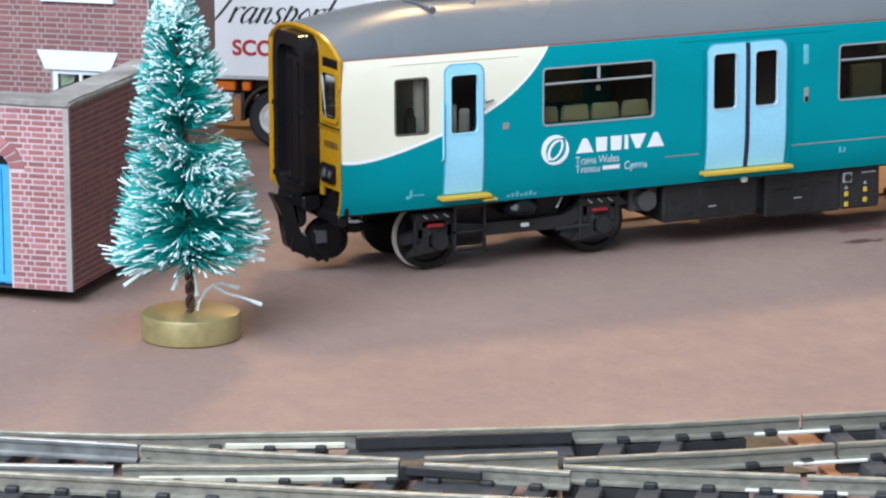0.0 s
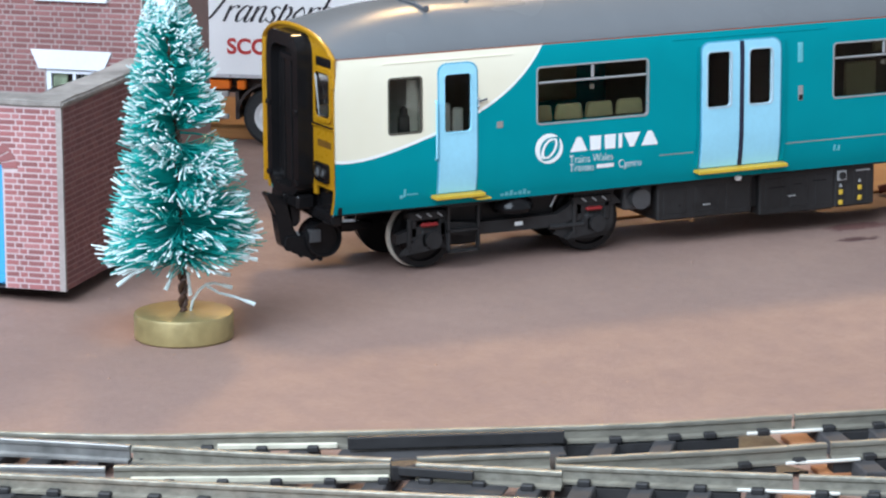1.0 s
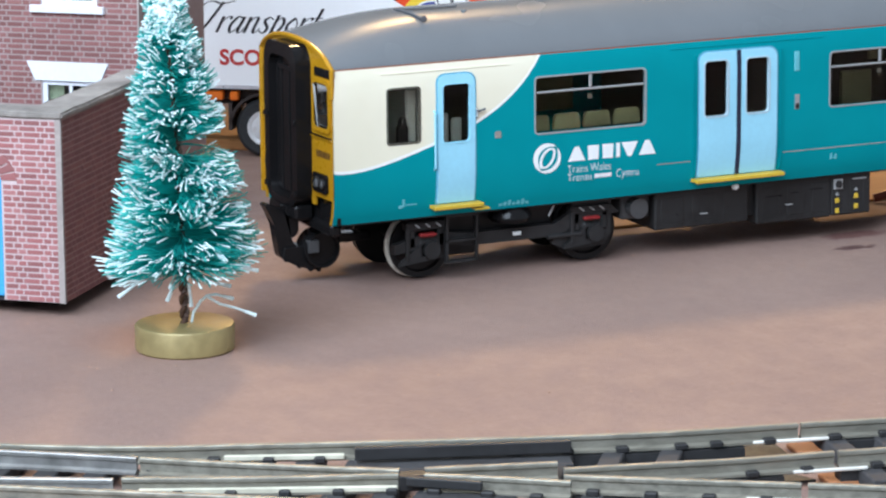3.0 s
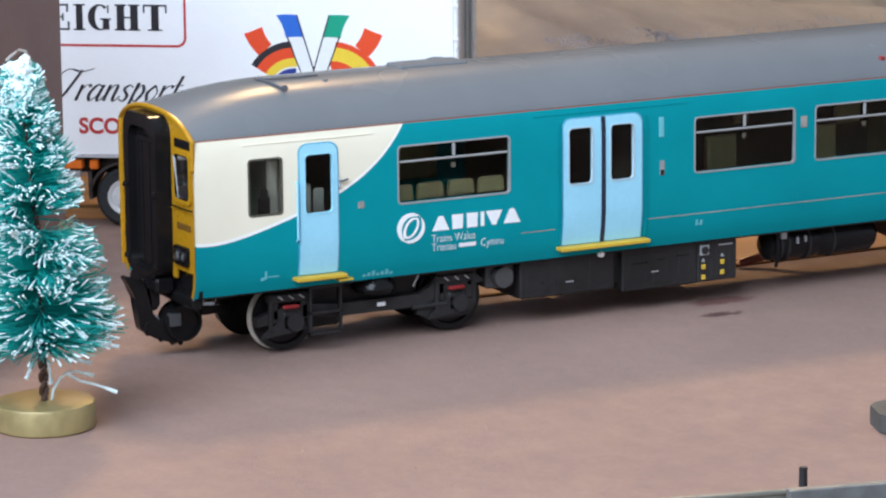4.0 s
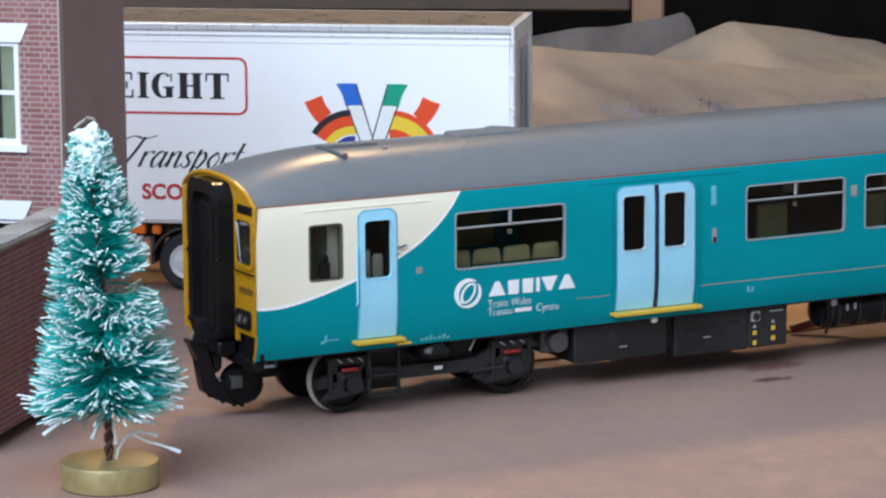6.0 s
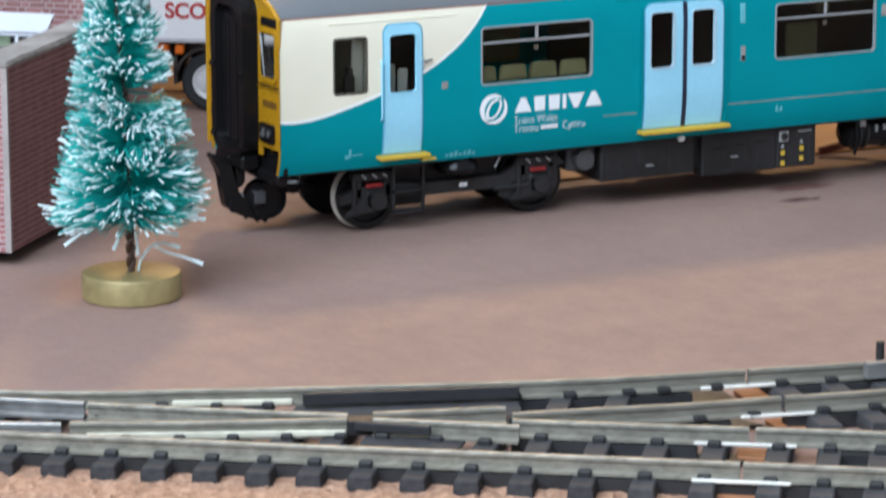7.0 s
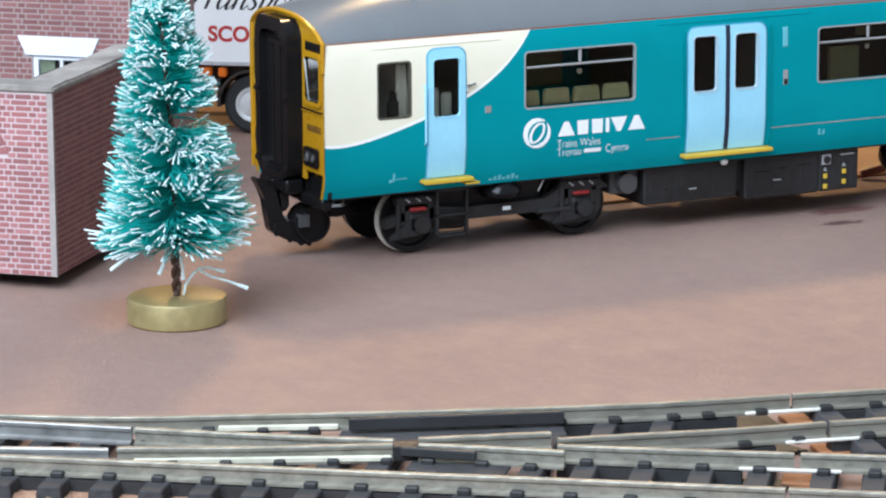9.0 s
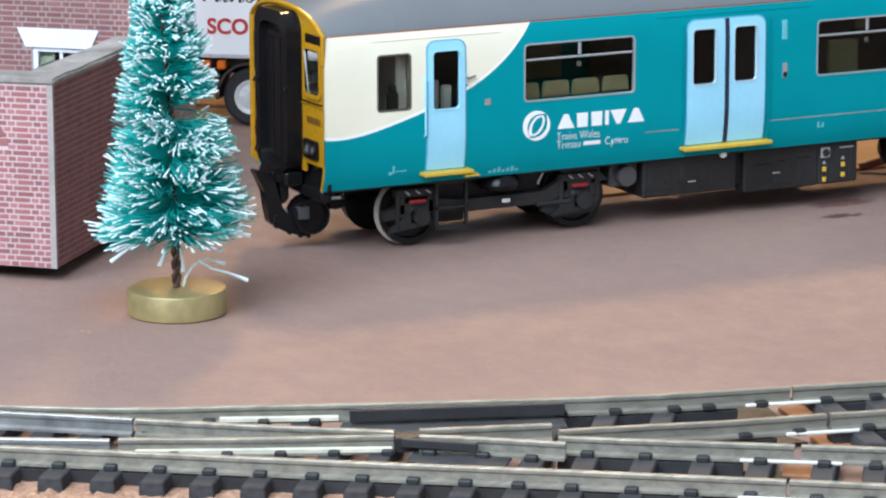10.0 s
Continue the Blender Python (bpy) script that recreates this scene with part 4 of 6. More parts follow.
part("floor_lamp_dome", bm, M_WHITE, railcar, smooth=True)
# the silencer and pipes further along
bm = bmesh.new()
lathe(bm, ((1.6, 122.0), (3.0, 123.0), (3.25, 133.0), (3.0, 133.5), (3.0, 134.5), (3.25, 134.9), (3.25, 146.0), (2.4, 147.2)), (0, 7.2, 9.3), "x", 28)
part("silencer", bm, M_BLACK, railcar, "black ribbed cylinder slung under the floor", smooth=True)
for x in (124.5, 126.2, 131.0, 136.6):
    bm = bmesh.new()
    lathe(bm, ((3.2, x), (3.45, x + 0.1), (3.45, x + 0.5), (3.2, x + 0.6)), (0, 7.2, 9.3), "x", 28)
    part("silencer_band", bm, M_UNDER, railcar, smooth=True)
bm = bmesh.new()
tube(bm, [(123.6, 4.2, 12.8), (123.6, 3.6, 9.0), (123.6, 4.4, 5.4)], 0.35)
part("silencer_strap", bm, M_BLACK, railcar)
for x0, x1, z0, z1 in ((114.9, 117.0, 12.3, 12.7), (118.0, 120.4, 12.5, 12.9), (124.3, 125.5, 10.9, 12.6), (128.0, 128.3, 9.6, 10.9), (129.8, 130.1, 9.8, 11.0)):
    bm = bmesh.new()
    box(bm, x0, x1, 3.5, 4.2, z0, z1, 0.05)
    part("pale_bracket", bm, M_FRAME, railcar)
equipment(152, 182, 4, 14, 8.0)
equipment(184, 200, 4, W - 4, 6.0)

# ---- hook coupling on the centre line at both ends ----
def coupling(x0, s):
    def at(c):
        return V3(x0 + s * c.x, c.y + MIDDLE - 18.5, c.z)

    def bit(name, outline, y0, y1, parent, label=""):
        bm = bmesh.new()
        prism(bm, outline, "y", y0, y1)
        bmesh.ops.bevel(bm, geom=list(bm.edges), offset=0.18, segments=1, affect="EDGES")
        shape(bm, at)
        return part(name, bm, M_BLACK, parent, label)

    bm = bmesh.new()
    box(bm, 0.4, 2.6, 4.0, 33.0, 10.6, 12.9, 0.5)
    box(bm, -2.9, 0.8, 12.4, 24.6, 12.4, 15.2, 0.5)
    shape(bm, at)
    c = part("buffer_beam", bm, M_BLACK, railcar)
    bit("coupling_hook", [(-6.9, 14.9), (-6.2, 15.1), (-3.4, 13.9), (-2.2, 13.4), (-2.0, 9.6), (-1.6, 8.6), (-1.4, 7.2), (-0.4, 6.8), (-1.7, 3.6), (-4.1, 5.3), (-4.5, 7.8), (-4.8, 11.0)], 17.2, 19.8, c, "black upturned coupling hook")
    bit("coupling_bar", [(-3.4, 6.8), (2.0, 6.9), (4.2, 2.4), (2.2, 2.0), (0.5, 2.7), (-1.7, 3.5), (-3.8, 4.9)], 16.6, 20.4, c)
    for x, z in ((-3.2, 4.6), (-0.6, 3.2), (1.6, 2.4), (3.2, 2.2)):
        bm = bmesh.new()
        cyl(bm, (x, 16.2, z), (x, 16.9, z), 0.45, 0.4, 8)
        shape(bm, at)
        part("coupling_bolt", bm, M_BLACK, c)
    bm = bmesh.new()
    lathe(bm, ((2.8, -1.6), (2.9, -2.5), (3.3, -2.5), (3.5, -2.1), (3.5, 2.2), (2.8, 2.6)), (3.7, 17.6, 6.0), "y", 30)
    shape(bm, at)
    part("coupling_drum", bm, M_BLACK, c, smooth=True)
    bm = bmesh.new()
    box(bm, 0.6, 2.7, 14.6, 16.2, 5.7, 8.0, 0.1)
    shape(bm, at)
    part("coupling_pad", bm, paint("dark_grey_pad", (0.05, 0.05, 0.052), 0.5, 0.2), c, "small grey block on the coupling")
    bit("coupling_mount", [(4.2, 8.6), (6.6, 8.2), (7.4, 13.0), (4.8, 13.0)], 16.4, 20.0, c)
    bit("hose_bracket", [(-3.6, 14.6), (-0.2, 14.6), (-0.2, 9.4), (-0.9, 8.5), (-1.9, 8.4), (-2.2, 10.0)], 17.2, 18.8, c)
    bit("draw_bar", [(7.5, 6.6), (14.0, 6.8), (14.0, 8.2), (7.5, 8.4)], 16.8, 19.6, c)
    for y, z in ((24.5, 9.2), (27.0, 9.8)):
        bm = bmesh.new()
        tube(bm, [(0.6, y, 12.0), (-0.4, y + 0.2, 11.0), (-0.5, y + 0.4, z), (0.3, y + 0.7, z - 0.6)], 0.5, 8)
        shape(bm, at)
        part("brake_hose", bm, M_BLACK, c, smooth=True)
    bm = bmesh.new()
    tube(bm, [(-1.9, 21.4, 12.2), (-2.6, 21.6, 9.0), (-2.0, 21.4, 7.4)], 0.35, 8)
    shape(bm, at)
    part("brake_hose", bm, M_FRAME, c, "grey brake hose", smooth=True)


coupling(-0.2, 1)
coupling(L + 0.2, -1)

# ---- bottle-brush tree ----
TREE = (-37.7, -22.7, 0)
tree = thing("bottle_brush_tree", TREE, label="frosted green bottle-brush tree on a round gold base", category="tree")
bm = bmesh.new()
lathe(bm, ((8.1, 0.0), (8.4, 0.3), (8.44, 4.1), (8.25, 4.45), (7.7, 4.55), (0.9, 4.5)), (0, 0, 0), "z", 56)
part("base", bm, M_GOLD, tree, "round gold painted wooden base", smooth=True)


def spine(z):
    """The wire leans a little."""
    d = 0.012 * (z - 5) + 0.05 * max(0, z - 30)
    return V3(-0.91 * d, 0.42 * d, z)


bm = bmesh.new()
for ph in (0, math.pi):
    tube(bm, [spine(4.1 + 0.55 * k) + V3(0.42 * math.cos(ph + k * 0.75), 0.42 * math.sin(ph + k * 0.75), 0) for k in range(108)], 0.5, 6)
part("stem", bm, M_WIRE, tree, "twisted wire stem", smooth=True)

rng = random.Random(7)


def bristle_set(count, z_of, tips):
    """Bristles as thin three-sided rods, each with a thicker flocked end."""
    green_v, green_f, snow_v, snow_f = [], [], [], []

    def rod(vs, fs, pts, r0, r1, seg=3):
        base = len(vs)
        for i, p in enumerate(pts):
            way = (pts[min(i + 1, len(pts) - 1)] - pts[max(i - 1, 0)]).normalized()
            side = way.cross(V3(0.2, 0.3, 0.93)).normalized()
            over = way.cross(side)
            r = r0 + (r1 - r0) * i / (len(pts) - 1)
            for k in range(seg):
                a = k * math.tau / seg
                vs.append(p + r * (math.cos(a) * side + math.sin(a) * over))
        for i in range(len(pts) - 1):
            for k in range(seg):
                fs.append((base + i * seg + k, base + i * seg + (k + 1) % seg, base + (i + 1) * seg + (k + 1) % seg, base + (i + 1) * seg + k))
        fs.append(tuple(base + (len(pts) - 1) * seg + k for k in range(seg)))

    for c in range(count):
        zc, ac = z_of(rng.random()), rng.random() * math.tau
        lift, swirl, reach = rng.gauss(0.05, 0.14), rng.gauss(0, 0.20), 0.88 + 0.12 * rng.random()
        hook, droop = rng.gauss(0, 0.45), rng.gauss(-0.2, 0.4)
        for i in range(17):
            z = zc + rng.gauss(0, 0.6)
            if z < 13.2 or z > 61:
                continue
            t = (z - 12.0) / 48.0
            rad = 13.3 - 0.222 * (z - 14.5) + 0.5 * math.sin(z * 0.9) - 0.05 * max(0, z - 48)
            rad *= 1.0 + 0.14 * noise.noise((math.cos(ac) * 1.4, math.sin(ac) * 1.4, z * 0.16))
            if 0.43 < t < 0.49 and rng.random() < 0.15:
                continue
            a = ac + rng.gauss(0, 0.14)
            length = rad * reach * (0.78 + 0.26 * rng.random() ** 0.6)
            rise = length * (lift + 0.26 * max(0, t) + rng.gauss(0, 0.06)) - (0.4 if t < 0.05 else 0)
            rise = max((-0.2 if t > 0.1 else -0.05) * length, min(0.75 * length, rise))
            d = V3(math.cos(a), math.sin(a), 0)
            turn = V3(-d.y, d.x, 0)
            s = spine(z)
            bend = length * (swirl + rng.gauss(0, 0.09))
            p0, p3 = s + d * 0.3, s + d * length + V3(0, 0, rise) + turn * bend
            p1 = s + d * length * 0.4 + V3(0, 0, rise * 0.25) + turn * bend * 0.2
            p2 = s + d * length * 0.74 + V3(0, 0, rise * 0.62) + turn * bend * 0.62
            p3 = p3 + turn * (hook + rng.gauss(0, 0.3)) + V3(0, 0, droop * (1 if t > 0.1 else 0.2) + rng.gauss(0, 0.3))
            flat = V3(p3.x - s.x, p3.y - s.y, 0)
            if flat.length > rad * 1.04:
                p3 = p3 - flat.normalized() * (flat.length - rad * 1.04)
            # a ragged gap on one side where bristles are missing
            if any((q - s).dot(V3(0.906, -0.42, 0)) > 1.2 and abs(q.z - 34.6 - 0.2 * (q - s).dot(V3(0.906, -0.42, 0))) < 1.3 for q in (p2, p3)):
                continue
            rod(green_v, green_f, [p0, p1, p2, p3], 0.12, 0.09)
            if rng.random() < tips:
                f = 0.5 * rng.random() - 0.1 if t > 0.25 else 0.7 * rng.random() - 0.2
                q0 = p2 + (p3 - p2) * f if f > 0 else p2 + (p1 - p2) * -f
                rod(snow_v, snow_f, [q0, q0 * 0.45 + p3 * 0.55 if f > 0 else p2, p3 + (p3 - p2).normalized() * 0.2], 0.095, 0.135 + 0.045 * rng.random(), 5)
    return green_v, green_f, snow_v, snow_f


gv, gf, sv, sf = bristle_set(400, lambda r: 13.3 + 46.5 * r ** 1.15, 0.33)
for name, vs, fs, m, lab in (("brush", gv, gf, M_BRUSH, "dense green bristles"), ("flock", sv, sf, M_SNOW, "white flocked bristle tips")):
    me = bpy.data.meshes.new(name)
    me.from_pydata([tuple(v * MM) for v in vs], [], fs)
    me.materials.append(m)
    ob = new(name, me)
    ob.parent = tree
    tagged(ob, lab, kind="stuff")
# the clotted snow on the very top
bm = bmesh.new()
for k in range(120):
    z = 53.8 + 8.0 * rng.random()
    r = 2.9 * math.sqrt(max(0.0, 1 - ((z - 56.6) / 5.6) ** 2))
    a = rng.random() * math.tau
    m = Matrix.Translation(spine(z) + V3(math.cos(a) * r * 0.75, math.sin(a) * r * 0.75, 0)) @ Euler((rng.random() * 6, rng.random() * 6, 0)).to_matrix().to_4x4() @ Matrix.Diagonal((1.0, 0.8, 1.2, 1))
    bmesh.ops.create_icosphere(bm, subdivisions=1, radius=0.6 + 0.5 * rng.random(), matrix=m)
part("snow_cap", bm, M_SNOW, tree, "clotted white flock on the tree top", smooth=True)
bm = bmesh.new()
top = spine(61.0)
tube(bm, [top + V3(0.7, -0.3, -0.6), top + V3(1.3, -0.6, 0.7), top + V3(0.9, -0.4, 1.9), top + V3(0.0, 0.0, 2.1), top + V3(-1.2, 0.5, 1.2), top + V3(-2.0, 0.9, 0.4)], 0.28, 7)
part("hanging_loop", bm, M_COPING, tree, "bent wire loop at the tree top", smooth=True)
# loose strands near the foot
bm = bmesh.new()
bm2 = bmesh.new()
for pts in ([(1.2, 0, 4.6), (1.5, 0, 6.2), (2.7, 0.1, 8.1), (3.9, 0.1, 9.1), (5.3, 0.1, 9.3), (8.3, 0, 8.5)], [(3.7, 0.1, 9.0), (6.0, -0.2, 7.7), (8.7, -0.3, 7.0), (12.1, -0.4, 5.7)],
            [(0.3, 0, 12.6), (4.4, -0.2, 11.4), (8.0, -0.4, 10.8)], [(0.2, 0, 14), (6, 0.5, 14.4), (12.6, 0.5, 13.2)], [(0.3, 0, 13.6), (6, -1.5, 13.6), (11.4, -2.5, 14.6)],
            [(-0.2, -0.2, 13.4), (-1.5, -1.2, 11.4), (-2.8, -2.0, 8.6)], [(0, 0, 14.6), (-6, -1.5, 13.0), (-10.9, -2.5, 9.5)], [(0, 0, 15), (-8, 0, 14.2), (-12.9, 0, 12.6)], [(0.8, -0.6, 11.4), (1.1, -0.7, 9.6), (1.2, -0.6, 7.4)]):
    pts = [V3(0.906 * p[0] + 0.42 * p[1], -0.42 * p[0] + 0.906 * p[1], p[2]) for p in pts]
    tube(bm, pts, 0.25, 6)
    tube(bm2, [pts[-2] * 0.55 + pts[-1] * 0.45, pts[-2] * 0.25 + pts[-1] * 0.75, pts[-1]], 0.3, 7, 1.25)
part("loose_strand", bm, M_SNOW, tree, "loose strands sticking out low on the stem", smooth=True)
part("strand_flock", bm2, M_SNOW, tree, smooth=True)

# ---- tracks ----
def polyline(points, step):
    """A smooth run of points at even steps along a path, with the headings."""
    pts = [np.array(p, float) for p in points]
    ext = [2 * pts[0] - pts[1]] + pts + [2 * pts[-1] - pts[-2]]
    raw = []
    for i in range(1, len(ext) - 2):
        p0, p1, p2, p3 = ext[i - 1:i + 3]
        for k in range(40):
            t = k / 40
            raw.append(0.5 * (2 * p1 + (p2 - p0) * t + (2 * p0 - 5 * p1 + 4 * p2 - p3) * t * t + (3 * p1 - p0 - 3 * p2 + p3) * t ** 3))
    raw.append(pts[-1])
    raw = np.array(raw)
    along = np.r_[0, np.cumsum(np.linalg.norm(np.diff(raw, axis=0), axis=1))]
    want = np.linspace(0, along[-1], max(2, int(along[-1] / step) + 1))
    xy = np.stack([np.interp(want, along, raw[:, k]) for k in (0, 1)], 1)
    return [tuple(p) for p in xy]


RAIL = [(-1.05, 0), (1.05, 0), (1.05, 0.35), (0.25, 0.6), (0.25, 1.7), (0.52, 1.95), (0.52, 2.4), (0.42, 2.55), (-0.42, 2.55), (-0.52, 2.4), (-0.52, 1.95), (-0.25, 1.7), (-0.25, 0.6), (-1.05, 0.35)]
RZ = 2.45


def sweep(bm, path, profile, z):
    rings = []
    for i, p in enumerate(path):
        a, b = path[max(i - 1, 0)], path[min(i + 1, len(path) - 1)]
        d = Vector((b[0] - a[0], b[1] - a[1])).normalized()
        rings.append([bm.verts.new((p[0] - d.y * o, p[1] + d.x * o, z + h)) for o, h in profile])
    n = len(profile)
    for a, b in zip(rings, rings[1:]):
        for k in range(n):
            bm.faces.new((a[k], a[(k + 1) % n], b[(k + 1) % n], b[k]))
    bm.faces.new(rings[0][::-1])
    bm.faces.new(rings[-1])


turnout = thing("turnout_track", label="nickel silver rails of a model turnout on black sleepers", category="railway track")
TA = radians(-35.4)
DIR, NOR = V3(math.cos(TA), math.sin(TA), 0), V3(-math.sin(TA), math.cos(TA), 0)
A0 = V3(-51.5, -138.6, 0)


def on_a(s, o):
    p = A0 + DIR * s + NOR * o
    return (p.x, p.y)


def rail(points, name="rail", mat=None, step=4.0, parent=None):
    bm = bmesh.new()
    sweep(bm, polyline(points, step), RAIL, RZ)
    return part(name, bm, mat or M_RAIL, parent or turnout)


D_PATH = [(-190, -14), (-140, -49.5), (-83.3, -89.1), (-57.2, -101.4), (-26.2, -113.6), (-2.3, -122.0), (19.4, -127.3), (42.2, -132.7), (90, -142), (150, -152)]
C_PATH = [(-23.1, -133.3), (-10.6, -136.9), (1.5, -140.3), (15.9, -143.2), (32.8, -147.0), (85, -157.5), (150, -169)]
rail([on_a(-150, 0), on_a(-60, 0), (-56.9, -135.1), (-33.6, -151.4), (-7.2, -170.2)], "stock_rail")
rail([(-6.8, -170.4), (9.6, -182.2), on_a(110, 0), on_a(200, 0)])
rail(D_PATH[:7], "stock_rail")
rail([(19.9, -127.3), (42.2, -132.7), (90, -142), (150, -152)])
rail([(-75.1, -100.7), (-61.4, -111.3), (-44.3, -123.4)], "closure_rail")
rail([(-81.3, -109.6), (-64.1, -117.9), (-45.4, -125.4)], "closure_rail")
rail([(-42.0, -127.1), (-33.3, -133.5), (-25.3, -140.0)], "wing_rail")
rail([(-40.7, -124.3), (-32.0, -127.1), (-22.4, -130.1)], "wing_rail")
rail([(-24.6, -136.6), (-14.4, -143.8), (3.1, -155.5)], "crossing_nose")
rail([(-23.1, -133.6), (-10.6, -136.9), (1.5, -140.3), (15.9, -143.2)], "crossing_nose")
rail([(3.9, -156.0), (19.8, -166.9), on_a(120, 17.2), on_a(200, 17.2)])
rail([(16.6, -143.3), (32.8, -147.0), (85, -157.5), (150, -169)])
# brighter switch rails at the other end
rail([(-140, -51.5), (-110, -74.0), (-84.7, -93.0), (-75.5, -100.3)], "switch_rail", M_STEEL)
rail([(-140, -76.5), (-110, -94.0), (-89.3, -105.7), (-82.6, -109.5)], "switch_rail", M_STEEL)


WEB = [(-1.5, 0.1), (1.5, 0.1), (1.5, 2.1), (-1.5, 2.1)]
for run in ([on_a(-128, 0), on_a(20, 0), on_a(190, 0)], [on_a(64, 17.2), on_a(120, 17.2), on_a(190, 17.2)], [(24, -128.6), (42.2, -132.9), (90, -142), (150, -152)], [(-15, -117.6), (-2.3, -122.0), (11, -125.4)], [(-24.6, -136.6), (-14.4, -143.8), (-3, -151.5)], [(-8, -137.6), (1.5, -140.3), (8, -141.7)], [(16.6, -143.3), (32.8, -147.0), (85, -157.5), (150, -169)]):
    bm = bmesh.new()
    sweep(bm, polyline(run, 6.0), WEB, 0.1)
    part("sleeper_web", bm, M_SLEEPER, turnout, "black web and shade infill between the sleepers")


def strip(a, b, w, z0, z1, name, mat, label="", lift=0.0):
    """A straight bar between two places in plan."""
    bm = bmesh.new()
    a, b = Vector((*a, 0)), Vector((*b, 0))
    ln = (b - a).length
    box(bm, 0, ln, -w / 2, w / 2, z0, z1, 0.15)
    rot = math.atan2(b.y - a.y, b.x - a.x)
    bmesh.ops.transform(bm, verts=bm.verts, matrix=Matrix.Translation(a) @ Matrix.Rotation(rot, 4, "Z"))
    return part(name, bm, mat, turnout, label)


# black check rails and the frog
strip((-45.3, -110.0), (-15.2, -120.5), 1.1, 3.1, 5.0, "check_rail", M_SLEEPER, "black plastic check rail")
strip((-44.6, -126.6), (-36.2, -133.8), 1.0, 3.4, 4.75, "check_rail", M_SLEEPER, "black plastic check rail")
strip((-45.5, -110.8), (-15.6, -121.2), 7.6, 2.2, 2.6, "check_rail_base", M_TIE, "grey plastic plate under the check rail")
strip((-44.4, -128.6), (-33.0, -137.6), 5.0, 2.2, 2.6, "check_rail_base", M_TIE, "grey plastic plate under the check rail")
strip((-45.0, -124.4), (-41.0, -125.6), 3.2, 2.4, 4.6, "frog", M_SLEEPER, "black plastic crossing insert")
M_BRIGHT = paint("polished_joiner", (0.80, 0.77, 0.70), 0.5, 0.15, 0.5, 0.15)
M_FOOT = paint("lit_foot_tone", (0.60, 0.565, 0.45), 0.5, 0.3, 0.3, 0.1)
for p, q in (((12.0, -126.9), (23.4, -129.8)), ((9.0, -143.5), (19.9, -146.2)), ((-4.0, -152.3), (8.0, -160.4)), ((-13.7, -168.2), (-2.6, -176.0))):
    strip(p, q, 0.4, 2.5, 3.05, "rail_joiner", M_BRIGHT, "bright metal rail joiner")
strip((36.6, -133.6), (60, -138.9), 1.8, 3.0, 5.5, "switch_plate", M_STEEL, "bright metal plate on the rail")
# pale strips added where the rail feet catch the light
for p, q in (((-62.0, -100.4), (-45.8, -107.4)), ((-79.5, -111.4), (-46.0, -126.4))):
    strip(p, q, 0.8, 2.7, 3.55, "rail_foot", M_FOOT, "pale strip standing for light on the rail foot")
# orange strips laid over the board in the joint gaps
for p, q in (((19.4, -125.6), (25.6, -126.9)), ((14.9, -142.0), (20.6, -143.3)), ((2.6, -153.2), (6.8, -156.1)), ((-9.4, -168.2), (-4.8, -171.6))):
    strip(p, q, 5.0, 0.05, 0.8, "copper_strip", M_JOINT, "orange strip over the board in a rail joint gap")
bm = bmesh.new()
cyl(bm, (45.2, -124.6, 0), (45.2, -124.6, 5.7), 0.7, 0.65, 14)
cyl(bm, (45.2, -124.6, 0), (45.2, -124.6, 1.2), 1.4, 1.3, 14)
tagged(part("lever_pin", bm, M_SLEEPER), "short black pin beside the track", "pin")

# black sheets stand for the shade between sleepers on both sides of the rail joints
for outline in ([(-14, -119.5), (10, -126.6), (14, -141.5), (-20, -133.0)], [(25, -130.8), (70, -140.0), (80, -154.5), (30, -145.0)], [(-12, -144.5), (4, -154.0), (-9, -167.5), (-28, -154.0)],
                [(12.5, -117.5), (19.0, -121.2), (17.0, -130.0), (9.0, -127.0)], [on_a(59, 15.9), on_a(190, 15.9), on_a(190, 1.5), on_a(59, 1.5)]):
    bm = bmesh.new()
    prism(bm, outline[::-1], "z", 0.15, 0.55)
    part("sleeper_web", bm, M_SLEEPER, turnout, "black web and shade infill between the sleepers")

# sleepers: one shared shape for the near ends, long timbers across the turnout
def sleeper_mesh(y0, y1):
    """A moulded sleeper, a little narrower on top."""
    bm = bmesh.new()
    prism(bm, [(-1.85, 0.25), (1.85, 0.25), (1.82, 1.5), (1.6, 2.45), (-1.6, 2.45), (-1.82, 1.5)], "y", y0, y1)
    bmesh.ops.bevel(bm, geom=list(bm.edges), offset=0.18, segments=1, affect="EDGES")
    return mesh_of("sleeper", bm, M_TIE)


long_me, short_me, far_me = sleeper_mesh(0, 40.0), sleeper_mesh(-6.1, 24.6), sleeper_mesh(-24.2, 7.4)
D_OFF = [((Vector((*q, 0)) - A0).dot(DIR), (Vector((*q, 0)) - A0).dot(NOR)) for q in D_PATH]
bm = bmesh.new()
box(bm, -0.95, 0.95, -1.9, -0.55, 2.4, 3.35, 0.2)
box(bm, -0.95, 0.95, 0.55, 1.7, 2.4, 3.2, 0.2)
chair_me = mesh_of("rail_chair", bm, M_SLEEPER)
deg = math.degrees(TA)
